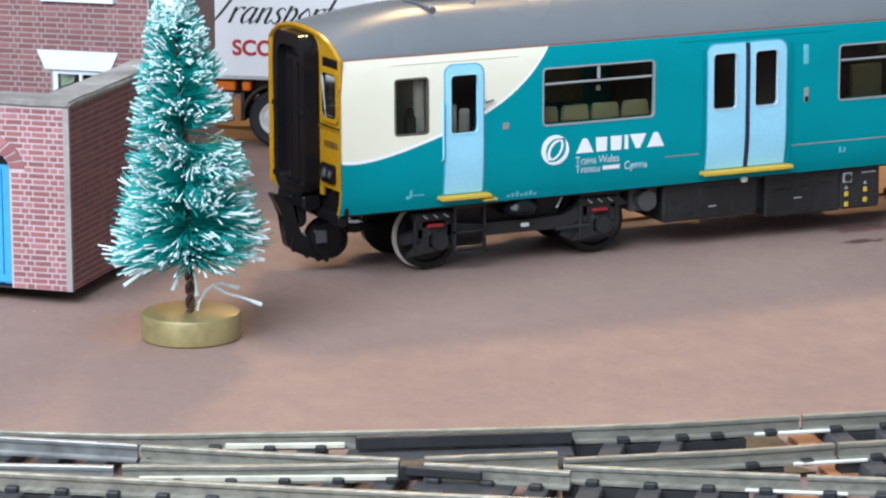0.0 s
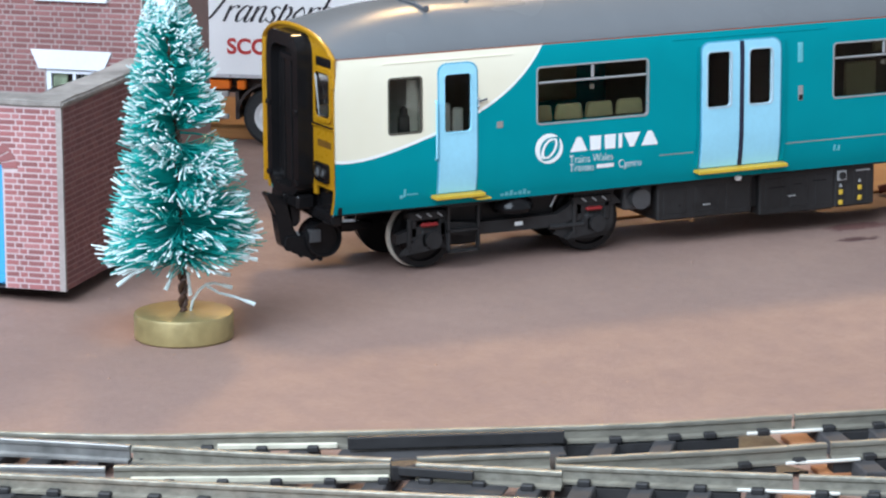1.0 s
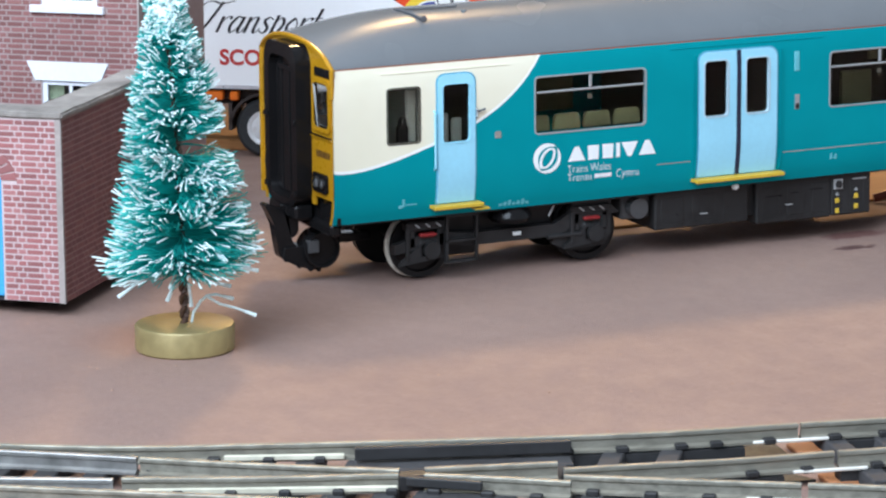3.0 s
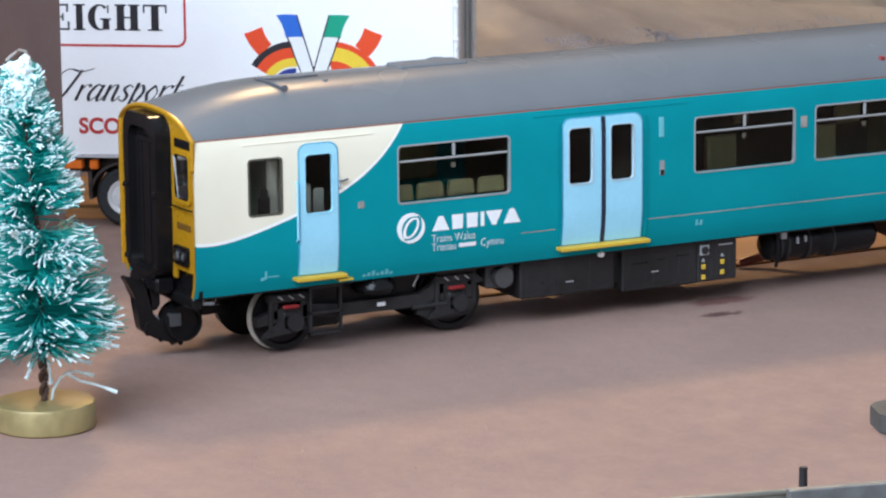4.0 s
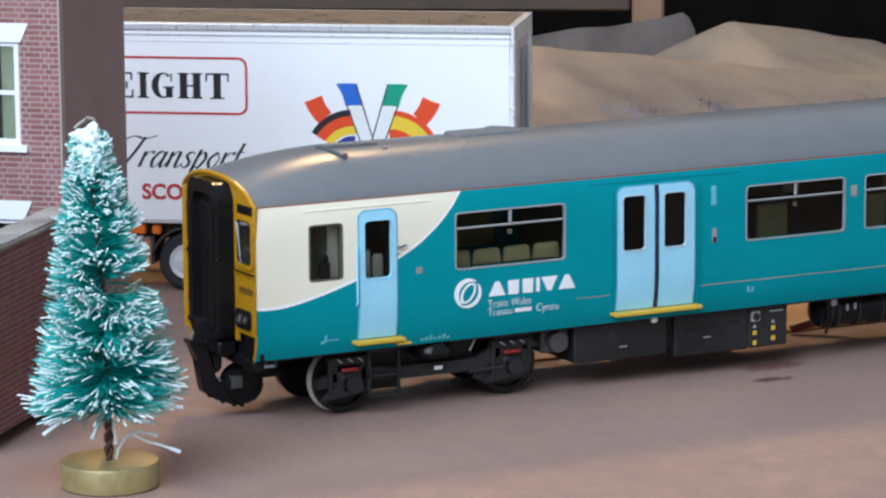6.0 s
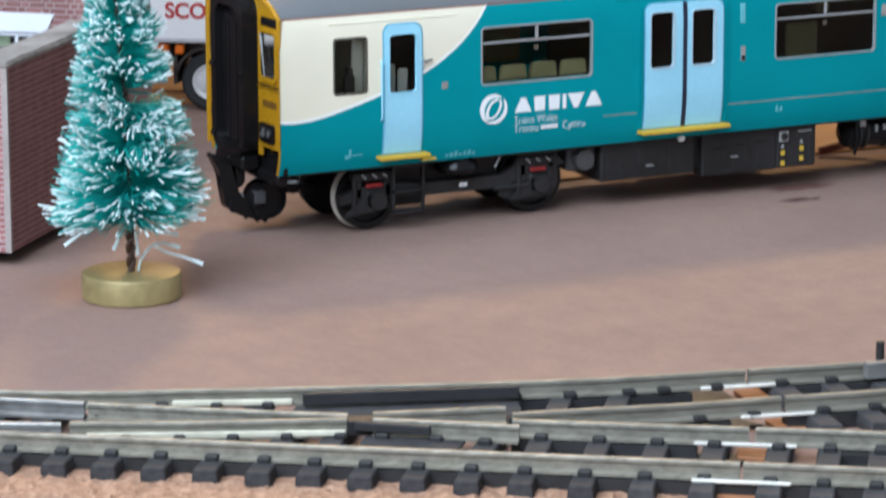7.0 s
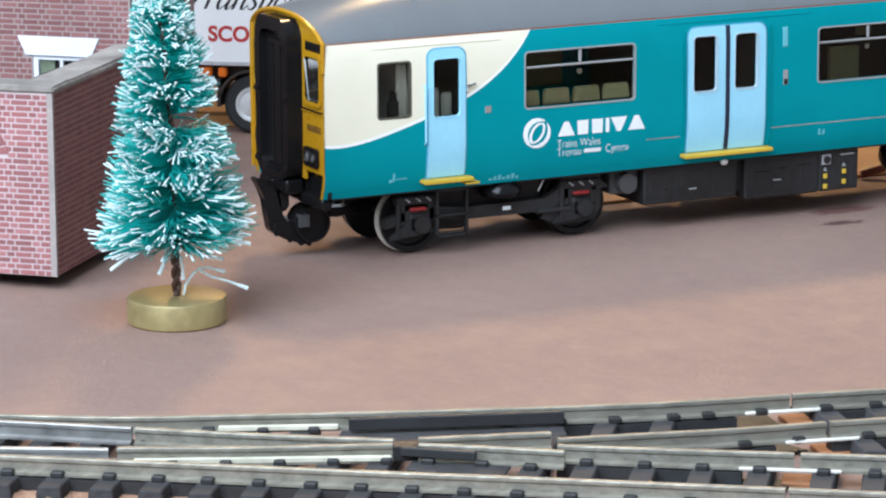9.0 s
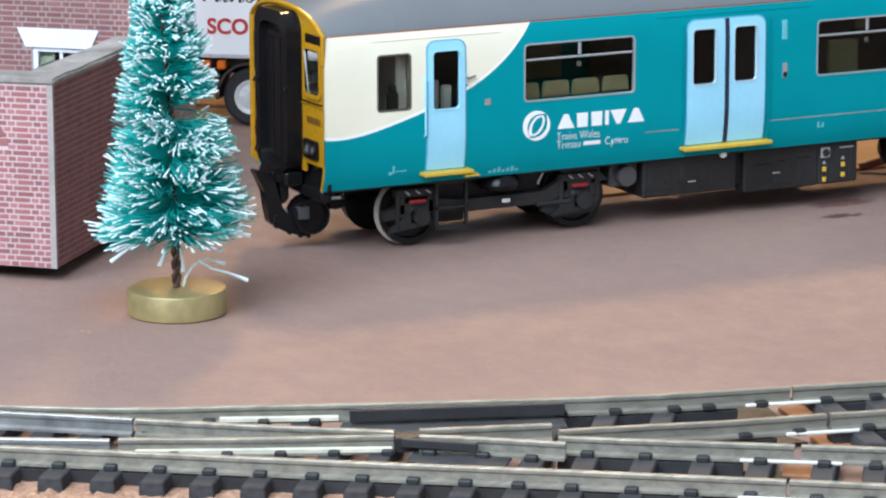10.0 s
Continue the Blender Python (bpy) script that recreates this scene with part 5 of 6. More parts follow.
# the spacing widens at the joint
AT = [-47.8 - 7.3 * k for k in range(11, 0, -1)] + [-47.8, -40.3, -33.2, -26.1, -18.8, -11.4, -4.3, 2.9, 10.2, 17.6, 25.0, 33.3, 41.5, 49.6, 58.6, 65.8] + [72.9 + 7.2 * k for k in range(17)]
for s in AT:
    p = on_a(s, 0)
    if s < 38:
        far = np.interp(s, [d[0] for d in D_OFF], [d[1] for d in D_OFF]) + 4.5
        p2 = on_a(s, -6.1)
        piece("sleeper", long_me, turnout, (p2[0], p2[1], 0), deg).scale.y = (far + 6.1) / 40.0
    else:
        piece("sleeper", short_me, turnout, (p[0], p[1], 0), deg)
    piece("rail_chair", chair_me, turnout, (p[0], p[1], 0), deg)
    q = on_a(s, 17.2)
    if s > 22:
        piece("rail_chair", chair_me, turnout, (q[0], q[1], 0), deg)


def walk_along(points, d):
    """Place and direction at a distance along a line of points."""
    for a, b in zip(points, points[1:]):
        ln = math.hypot(b[0] - a[0], b[1] - a[1])
        if d <= ln:
            break
        d -= ln
    f = d / ln
    return a[0] + (b[0] - a[0]) * f, a[1] + (b[1] - a[1]) * f, math.degrees(math.atan2(b[1] - a[1], b[0] - a[0]))


# the diverging track and the rail into the crossing
for d in [22.6, 51.3, 58.4, 66.6, 74.5, 82.7, 91.5, 96.9, 105.1] + [115.3 + 7.8 * k for k in range(15)]:
    x, y, a = walk_along(D_PATH[2:], d)
    if d > 110:
        piece("sleeper", far_me, turnout, (x, y, 0), a)
    piece("rail_chair", chair_me, turnout, (x, y, 0), a)
for d in [27.5, 35.8, 46.5, 54.4] + [62.2 + 7.8 * k for k in range(13)]:
    x, y, a = walk_along(C_PATH, d)
    piece("rail_chair", chair_me, turnout, (x, y, 0), a)
for x, y in ((-41.0, -128.6), (-34.8, -133.2), (-29.3, -137.6)):
    piece("rail_chair", chair_me, turnout, (x, y, 0), -38)

# fixing lumps beside the closure rails
bm = bmesh.new()
box(bm, -0.85, 0.85, -0.8, 0.7, 2.3, 3.35, 0.25)
lump_me = mesh_of("fixing_lump", bm, M_SLEEPER)
for a, b, n in (((-73.6, -101.2), (-67.2, -104.3), 2), ((-56.2, -103.4), (-49.3, -106.4), 2), ((-74.7, -114.1), (-46.9, -126.5), 5)):
    for k in range(n):
        f = k / (n - 1)
        piece("fixing_lump", lump_me, turnout, (a[0] + (b[0] - a[0]) * f, a[1] + (b[1] - a[1]) * f, 0), -25)

# cork bed in front, with a crumbled edge
bm = bmesh.new()
rows = []
for i in range(640):
    s = -130 + i * 0.5
    edge = -15.5 - 2.6 * noise.noise((s * 0.07, 0, 3)) - 1.4 * noise.noise((s * 0.33, 5, 3)) - 1.1 * noise.noise((s * 1.1, 2, 3))
    rows.append([])
    for k in range(26):
        o = edge + (1.5 - edge) * (k / 25) ** 1.15
        crumb = noise.cell((s * 0.95 + 0.4 * noise.noise((s * 0.8, o * 0.8, 6)), o * 0.95, 2.0))
        hgt = 0.0 if k == 0 else 0.45 + (0.32 * crumb + 0.35 * noise.noise((s * 0.55, o * 0.55, 1))) * (1 if o < -3 else 0.4)
        p = on_a(s, o)
        rows[-1].append(bm.verts.new((p[0], p[1], max(0.03, hgt))))
for a, b in zip(rows, rows[1:]):
    for k in range(25):
        bm.faces.new((a[k], b[k], b[k + 1], a[k + 1]))
tagged(part("cork_bed", bm, M_CORK, smooth=True), "crumbly cork track bed along the sleepers", "cork bed", kind="stuff")

# loose crumbs of cork along the edge and a few on the board
vs, fs = [], []
rc = random.Random(21)
for k in range(520):
    if k < 430:
        p = on_a(-125 + 300 * rc.random(), -15.5 - 6.0 * rc.random() ** 2.5)
    else:
        p = (-60 + 190 * rc.random(), -110 + 120 * rc.random() ** 1.5)
    r = 0.12 + (0.3 if k < 430 else 0.12) * rc.random() ** 2
    b = len(vs)
    for dx, dy, dz in ((1, 0, 0), (-0.5, 0.87, 0), (-0.5, -0.87, 0), (0.1, 0.1, 1.1)):
        vs.append(((p[0] + r * dx * (0.7 + 0.6 * rc.random())) * MM, (p[1] + r * dy) * MM, (r * dz) * MM))
    fs += [(b, b + 1, b + 3), (b + 1, b + 2, b + 3), (b + 2, b, b + 3), (b, b + 2, b + 1)]
me = bpy.data.meshes.new("cork_crumbs")
me.from_pydata(vs, [], fs)
me.materials.append(M_CORK)
tagged(new("cork_crumbs", me), "loose crumbs of cork scattered on the baseboard", "crumbs", kind="stuff")

# point lever beside the track
motor = thing("point_lever", (86.5, -93.5, 0), -20, "dark grey point lever base with a black upright", "lever")
bm = bmesh.new()
prism(bm, rounded(-6, 14, -7, 6, 3.5, 6), "z", 0, 3.2)
bmesh.ops.bevel(bm, geom=[e for e in bm.edges], offset=0.4, segments=2, affect="EDGES")
part("base", bm, paint("dark_grey_plastic", (0.075, 0.078, 0.075), 0.5, 0.2), motor, smooth=True)
bm = bmesh.new()
box(bm, -3.2, 6, -2.6, 2.6, 3.0, 11.5, 0.6)
part("upright", bm, M_BLACK, motor)

# ---- house and yard walls (card model) ----
house = thing("house", (-48.3, 7.5, 2.4), A42, "pink brick card model house with white sash windows", "house")
yard = thing("yard_wall", (-48.3, 7.5, 2.4), A42, "card brick yard wall with grey coping and a blue gate", "wall")
for card_model in (house, yard):  # the card model stands on a set-back foot, a little clear of the board
    card_model.scale = (0.9833, 0.9833, 0.9833)
FOOT = -2.44
B_L, B_H, J = 3.0, 0.77, 0.29


def brick_meshes(mat):
    out = {}
    for w in (B_L, B_L / 2 - J / 2):
        bm = bmesh.new()
        box(bm, -w / 2, w / 2, -0.07, 0.05, -B_H / 2, B_H / 2)
        out[w] = mesh_of("brick", bm, mat)
    return out


BRICKS, BRICKS_OLD = brick_meshes(M_BRICK), brick_meshes(M_BRICK_OLD)


def courses(u0, u1, z0, z1, holes=()):
    """Bricks of a wall face: (centre, height, width)."""
    half = B_L / 2 - J / 2
    row, z = 0, z0 + B_H / 2 + 0.1
    while z < z1 - B_H / 2:
        u = u0 - (0.0 if row % 2 else 0.28 * B_L)
        k = 0
        gaps = [(h[0] - 0.1, h[1] + 0.1) for h in holes if h[2] - 0.2 < z < h[3] + 0.2]
        while u < u1:
            ln = B_L if (k + row) % 2 else half
            runs = [(max(u, u0), min(u + ln, u1))]
            for g0, g1 in gaps:
                runs = [r for a, b in runs for r in ((a, min(b, g0)), (max(a, g1), b)) if r[1] - r[0] > 0.35]
            for a, b in runs:
                if b - a > 0.35:
                    yield (a + b) / 2, z, b - a
            u += ln + J
            k += 1
        row += 1
        z += B_H + J


def brick_face(parent, u0, u1, z0, z1, v, holes, single, joined_mat, turn=0.0, origin=(0, 0)):
    """Lays bricks on a face; those inside the span `single` are parts, the rest is one mesh."""
    vs, fs = [], []
    count = 0
    ca, sa = math.cos(radians(turn)), math.sin(radians(turn))
    for c, z, w in courses(u0, u1, z0, z1, holes):
        if single and single[0] < c < single[1] and single[2] < z < single[3] and count < 300:
            me = (BRICKS if joined_mat is M_BRICKS else BRICKS_OLD)[B_L]
            ob = piece("brick", me, parent, (origin[0] + ca * c, origin[1] + sa * c + v, z), turn)
            ob.scale.x = w / B_L
            count += 1
        else:
            b = len(vs)
            for y in (-0.07, 0.05):
                for x, h in ((-w / 2, -B_H / 2), (w / 2, -B_H / 2), (w / 2, B_H / 2), (-w / 2, B_H / 2)):
                    px, py = c + x, y
                    vs.append(((origin[0] + ca * px - sa * py) * MM, (origin[1] + sa * px + ca * py + v) * MM, (z + h) * MM))
            fs += [(b, b + 1, b + 2, b + 3), (b, b + 4, b + 5, b + 1), (b + 1, b + 5, b + 6, b + 2), (b + 2, b + 6, b + 7, b + 3), (b + 3, b + 7, b + 4, b)]
    if vs:
        me = bpy.data.meshes.new("brickwork")
        me.from_pydata(vs, [], fs)
        me.materials.append(joined_mat)
        ob = new("brickwork", me)
        ob.parent = parent
        tagged(ob, kind="stuff")


# yard: front wall with an arched gateway, side wall running back to the house
TH = 6.0
GC, GW = -19.75, 8.2
bm = bmesh.new()
arch = [(GC + GW * math.cos(radians(a)), 22.0 + 4.2 * math.sin(radians(a))) for a in range(0, 181, 15)]
prism(bm, [(-62, 0.3), (GC - GW, 0.3)] + arch[::-1] + [(GC + GW, 0.3), (-0.3, 0.3), (-0.3, 33.4), (-62, 33.4)], "y", 0, TH)
front = part("front_wall", bm, M_MORTAR, yard)
bm = bmesh.new()
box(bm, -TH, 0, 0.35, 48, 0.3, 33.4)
side = part("side_wall", bm, M_MORTAR_SHADED, yard)
bm = bmesh.new()
box(bm, -60, -1.0, 1.0, 47, 0, 0.3)
box(bm, -58, -15, 15, 46, FOOT, 0)
part("base_card", bm, M_DARKROOM, yard)
bm = bmesh.new()
prism(bm, [(-62, -0.5), (0.55, -0.5), (0.55, 48), (-TH - 0.4, 48), (-TH - 0.4, TH + 0.4), (-62, TH + 0.4)], "z", 33.4, 34.6)
bmesh.ops.bevel(bm, geom=list(bm.edges), offset=0.35, segments=2, affect="EDGES")
bmesh.ops.subdivide_edges(bm, edges=list(bm.edges), cuts=7, use_grid_fill=True)
for v in bm.verts:
    v.co.z += 0.22 * noise.noise(v.co * 0.25) + 0.14 * noise.noise(v.co * 0.9)
    v.co.y += 0.12 * noise.noise(v.co * 0.7)
part("coping", bm, M_COPING, yard, "worn grey coping on the wall top")
bm = bmesh.new()
box(bm, -1.0, 0.12, -0.12, 0.05, 0.25, 33.4)
box(bm, 0.0, 0.12, -0.1, 0.55, 0.25, 33.4)
part("cut_edge", bm, M_CARDEDGE, yard, "pale cut edge of the card at the corner")
# arch bricks
bm = bmesh.new()
for k in range(13):
    a0, a1 = 180 * k / 13 + 1.3, 180 * (k + 1) / 13 - 1.3
    pts = [(GC + (GW + q) * math.cos(radians(a)), 22.0 + (4.2 + q) * math.sin(radians(a))) for a, q in ((a0, 0.1), (a1, 0.1), (a1, 3.0), (a0, 3.0))]
    prism(bm, pts, "y", -0.16, 0.05)
part("gate_arch", bm, M_BRICKS, yard, "brick arch over the gateway")
bm = bmesh.new()
box(bm, GC - GW + 0.2, GC + GW - 0.2, 2.0, 2.6, 21.4, 22.2)
box(bm, GC - GW + 0.2, GC + GW - 0.2, 1.2, 1.8, 1.0, 2.2)
gate = part("gate", bm, M_GATE, yard, "sky blue planked gate")
bm = bmesh.new()
box(bm, 0, 1.55, 1.4, 2.1, 0.6, 21.8, 0.12)
plank_me = mesh_of("plank", bm, M_GATE)
for k in range(9):
    piece("plank", plank_me, gate, (GC - GW + 0.3 + 1.75 * k, 0.15 * (k % 2), 0))
bm = bmesh.new()
box(bm, GC - GW, GC + GW, 5.2, 5.6, 0.5, 27)
part("dark_board", bm, M_DARKROOM, yard)

# house: front wall with openings, side, roof edge far above
HV, HU0, HU1, HH = 48.0, -40.2, -3.6, 96.0
H_WIN = [(-23.6, -12.2, 18.0, 31.9), (-23.2, -12.0, 46.2, 66.0)]
xs = sorted({HU0, HU1, *[v for w in H_WIN for v in w[:2]]})
zs = sorted({0.3, HH, *[v for w in H_WIN for v in w[2:]]})
bm = bmesh.new()
for i in range(len(xs) - 1):
    for k in range(len(zs) - 1):
        cx, cz = (xs[i] + xs[i + 1]) / 2, (zs[k] + zs[k + 1]) / 2
        if not any(w[0] < cx < w[1] and w[2] < cz < w[3] for w in H_WIN):
            box(bm, xs[i], xs[i + 1], HV, HV + 2.0, zs[k], zs[k + 1])
bmesh.ops.remove_doubles(bm, verts=bm.verts, dist=0.001)
part("front_wall", bm, M_MORTAR_OLD, house)
bm = bmesh.new()
box(bm, HU1 - 1.5, HU1, HV + 2.0, HV + 33.5, 0.3, HH)
part("side_wall", bm, M_PLAINBROWN, house, "plain brown card side wall", smooth=False)
bm = bmesh.new()
box(bm, HU0, HU0 + 1.5, HV + 2.0, HV + 33.5, 0.3, HH)
box(bm, HU0, HU1, HV + 33.5, HV + 35, 0.3, HH)
box(bm, HU0 - 1, HU1 + 1, HV - 1, HV + 36, HH, HH + 1.5)
part("back_wall", bm, M_PLAINBROWN, house)
bm = bmesh.new()
box(bm, HU0 + 1, HU1 - 1, HV + 1, HV + 34, FOOT, 0.3)
part("base_card", bm, M_DARKROOM, house)
bm = bmesh.new()
box(bm, HU1 - 0.25, HU1 + 0.1, HV - 0.12, HV + 0.4, 0.3, HH)
part("cut_edge", bm, M_CARDEDGE, house)


def sash(u0, u1, z0, z1, sill, lintel):
    bm = bmesh.new()
    ring_prism(bm, [(u0, z0), (u1, z0), (u1, z1), (u0, z1)], [(u0 + 1.0, z0 + 1.0), (u1 - 1.0, z0 + 1.0), (u1 - 1.0, z1 - 1.0), (u0 + 1.0, z1 - 1.0)], HV + 0.25, HV + 1.2)
    w = part("window", bm, M_WINWHITE, house, "white sash window with pale green curtains")
    bm = bmesh.new()
    mu, mz = (u0 + u1) / 2, (z0 + z1) / 2
    box(bm, mu - 0.3, mu + 0.3, HV + 0.35, HV + 0.9, z0 + 0.9, z1 - 0.9)
    box(bm, u0 + 0.9, u1 - 0.9, HV + 0.3, HV + 1.0, mz - 0.4, mz + 0.4)
    part("glazing_bar", bm, M_WINWHITE, w)
    bm = bmesh.new()
    box(bm, u0 + 0.9, u1 - 0.9, HV + 0.8, HV + 0.9, z0 + 0.9, z1 - 0.9)
    part("pane", bm, M_GLASS, w)
    bm = bmesh.new()
    for a, b in ((u0 + 1, u0 + 4.0), (u1 - 4.0, u1 - 1)):
        for k in range(5):
            uu = a + (b - a) * k / 5
            box(bm, uu, uu + (b - a) / 5 - 0.05, HV + 1.25, HV + 1.5 + 0.15 * (k % 2), z0 + 0.8, z1 - 0.8)
    part("curtain", bm, M_CURTAIN, w)
    bm = bmesh.new()
    box(bm, u0 + 0.2, u1 - 0.2, HV + 1.85, HV + 1.95, z0 + 0.2, z1 - 0.2)
    part("dark_interior", bm, M_DARKROOM, w)
    if sill:
        bm = bmesh.new()
        box(bm, u0 - 2.2, u1 + 1.6, HV - 0.9, HV + 0.6, z0 - 1.35, z0 + 0.05, 0.1)
        part("sill", bm, M_WINWHITE, w, "white window sill")
    if lintel:
        bm = bmesh.new()
        prism(bm, [(u0 - 1.3, z1 - 0.1), (u1 + 0.6, z1 - 0.1), (u1 + 2.3, z1 + 3.5), (u0 - 2.9, z1 + 3.5)], "y", HV - 0.35, HV + 0.3)
        part("lintel", bm, M_WINWHITE, w, "white splayed lintel")


sash(*H_WIN[0], True, True)
sash(*H_WIN[1], True, True)

# ---- articulated lorry ----
lorry = thing("lorry_trailer", (37.34, 131.78, 0), -36.0, "white model lorry trailer with printed lettering and flags", "lorry")
bm = bmesh.new()
box(bm, -46, 75.0, 0, 27, 15.4, 57.4, 0.5, 2)
body = part("box_body", bm, M_BOX, lorry, "glossy white box body")
bm = bmesh.new()
box(bm, -45, 74.2, 1.4, 25.8, 58.3, 58.85)
part("roof_panel", bm, paint("brown_grey_roof_panel", (0.16, 0.13, 0.11), 0.3, 0.15, 0.2), body, "brown-grey roof panel")
bm = bmesh.new()
box(bm, -46.2, 75.2, -0.35, 27.3, 57.2, 58.8, 0.3)
box(bm, -46.1, 75.1, -0.12, 0.2, 56.0, 56.4)
box(bm, -46.1, 75.1, -0.05, 0.2, 54.65, 54.8)
box(bm, -46.1, 75.1, -0.15, 0.2, 15.2, 16.0)
part("top_rail", bm, paint("satin_trailer_rail", (0.66, 0.68, 0.72), 0.3, 0.05, 1.0, 0.4), body)
bm = bmesh.new()
box(bm, 75.0, 75.7, -0.3, 3.6, 15.2, 58.8, 0.2)
box(bm, 75.0, 75.7, 23.4, 27.3, 15.2, 58.8, 0.2)
box(bm, 75.0, 75.7, 3.4, 23.6, 55.0, 58.8, 0.2)
for k in range(6):
    box(bm, 74.7, 75.8, -0.5, -0.2, 20 + 7 * k, 20.7 + 7 * k, 0.1)
part("rear_frame", bm, paint("pale_trailer_end", (0.86, 0.84, 0.84), 0.3, 0.1, 0.6, 0.2), lorry, "grey rear door frame")
bm = bmesh.new()
box(bm, 74.9, 75.4, 3.4, 23.6, 15.4, 54.8)
part("rear_door", bm, paint("grey_rear_door", (0.60, 0.57, 0.56), 0.35, 0.15), lorry)
for v in (11.0, 16.0):
    bm = bmesh.new()
    cyl(bm, (75.9, v, 16), (75.9, v, 53), 0.4, None, 10)
    part("lock_rod", bm, M_FRAME, lorry, "bright upright lock rod on the rear door", smooth=True)
bm = bmesh.new()
box(bm, -44, 75, 3, 24, 12.4, 15.3, 0.4)
box(bm, -42, 70, 9, 11, 10.4, 13)
box(bm, -42, 70, 20, 22, 10.4, 13)
part("chassis", bm, M_LORRY, lorry)
for u0, u1 in ((-12.0, -5.4), (-3.9, -2.0)):
    bm = bmesh.new()
    box(bm, u0, u1, 0.4, 2.6, 12.5, 14.5, 0.3)
    part("side_lamp", bm, M_ORANGE, lorry, "orange side lamp")
bm = bmesh.new()
box(bm, -34, -5.8, 0.2, 1.4, 10.9, 12.1, 0.2)
part("side_guard", bm, M_FRAME, lorry, "pale side guard rail")
bm = bmesh.new()
box(bm, -34, -5.8, 0.2, 1.4, 6.0, 7.1, 0.2)
part("side_guard", bm, M_FRAME, lorry, "pale side guard rail")


M_HUB = paint("silver_hub_paint", (0.68, 0.69, 0.70), 0.4, 0.08, 1.0, 0.2)


def lorry_wheel(u):
    for v, s in ((1.4, 1), (25.6, -1)):
        bm = bmesh.new()
        lathe(bm, ((3.6, 0.2), (5.6, 0.0), (6.4, 0.7), (6.5, 2.2), (6.4, 3.6), (5.6, 4.2), (3.6, 4.2)), (0, 0, 0), "y", 36)
        shape(bm, lambda c: V3(u + c.x, v + s * c.y, 6.5 + c.z))
        w = part("wheel", bm, M_TYRE, lorry, "black rubber tyre", smooth=True)
        bm = bmesh.new()
        lathe(bm, ((0.1, -0.5), (1.2, -0.5), (1.5, -0.1), (2.9, 0.05), (3.3, -0.2), (3.8, -0.25), (3.85, 1.5)), (0, 0, 0), "y", 30)
        for k in range(8):
            a = k * math.tau / 8
            cyl(bm, (2.3 * math.cos(a), -0.35, 2.3 * math.sin(a)), (2.3 * math.cos(a), 0.1, 2.3 * math.sin(a)), 0.25, None, 8)
        shape(bm, lambda c: V3(u + c.x, v + s * c.y, 6.5 + c.z))
        part("rim", bm, M_HUB, w, "silver wheel rim", smooth=True)
    bm = bmesh.new()
    pts = [(u + 7.8 * math.cos(radians(a)), 6.5 + 7.8 * math.sin(radians(a))) for a in range(-5, 186, 12)]
    inner = [(u + 7.2 * math.cos(radians(a)), 6.5 + 7.2 * math.sin(radians(a))) for a in range(-5, 186, 12)]
    prism(bm, pts + inner[::-1], "y", 0.6, 8.0)
    prism(bm, [(u - 7.8, 6), (u - 7.0, 6), (u - 7.0, 12), (u - 7.8, 12)], "y", 0.6, 8.0)
    part("mudguard", bm, M_LORRY, lorry)


for u in (3.5, 20.0, 36.0):
    lorry_wheel(u)

# lettering and artwork on the trailer
Y0 = -0.06
bm = bmesh.new()
ring_prism(bm, rounded(-44.0, 17.9, 39.0, 51.5, 2.0, 6), rounded(-43.5, 17.4, 39.5, 51.0, 1.6, 6), -0.08, 0.05)
part("red_border", bm, M_RED, body, "thin red rounded border")
# heavy capitals with thin slab serifs, each of rectangles in its own unit square
CAPS = {
    "E": [(0.12, 0.45, 0, 1), (0, 0.55, 0, 0.06), (0, 0.55, 0.94, 1), (0.45, 0.95, 0.93, 1), (0.87, 0.95, 0.70, 1), (0.45, 0.74, 0.47, 0.53), (0.67, 0.75, 0.36, 0.64), (0.45, 1, 0, 0.07), (0.92, 1, 0, 0.32)],
    "I": [(0.22, 0.78, 0, 1), (0, 1, 0, 0.06), (0, 1, 0.94, 1)],
    "G": [(0.64, 0.92, 0.03, 0.44), (0.52, 1, 0.40, 0.46), (0.84, 0.90, 0.66, 0.97)],
    "H": [(0.08, 0.38, 0, 1), (0.62, 0.92, 0, 1), (0, 0.46, 0, 0.06), (0, 0.46, 0.94, 1), (0.54, 1, 0, 0.06), (0.54, 1, 0.94, 1), (0.38, 0.62, 0.47, 0.53)],
    "T": [(0.34, 0.66, 0, 1), (0.2, 0.8, 0, 0.06), (0, 1, 0.93, 1), (0, 0.07, 0.68, 1), (0.93, 1, 0.68, 1)],
}
for letter, u0, u1 in (("E", -12.2, -7.2), ("I", -6.3, -3.8), ("G", -3.2, 1.8), ("H", 2.6, 8.0), ("T", 8.7, 13.8)):
    bm = bmesh.new()
    for a, b, c, d in CAPS[letter]:
        prism(bm, [(u0 + (u1 - u0) * p, 42.45 + 5.55 * q) for p, q in ((a, c), (b, c), (b, d), (a, d))], "y", Y0, 0.05)
    if letter == "G":
        turn = [radians(48 + 14.6 * k) for k in range(19)]
        ring = [(0.5 + 0.5 * math.cos(k), 0.5 + 0.5 * math.sin(k)) for k in turn] + [(0.54 + 0.24 * math.cos(k), 0.5 + 0.44 * math.sin(k)) for k in turn[::-1]]
        prism(bm, [(u0 + (u1 - u0) * p, 42.45 + 5.55 * q) for p, q in ring], "y", Y0, 0.05)
    part("lettering", bm, M_INK, body, "heavy black serif capital " + letter)


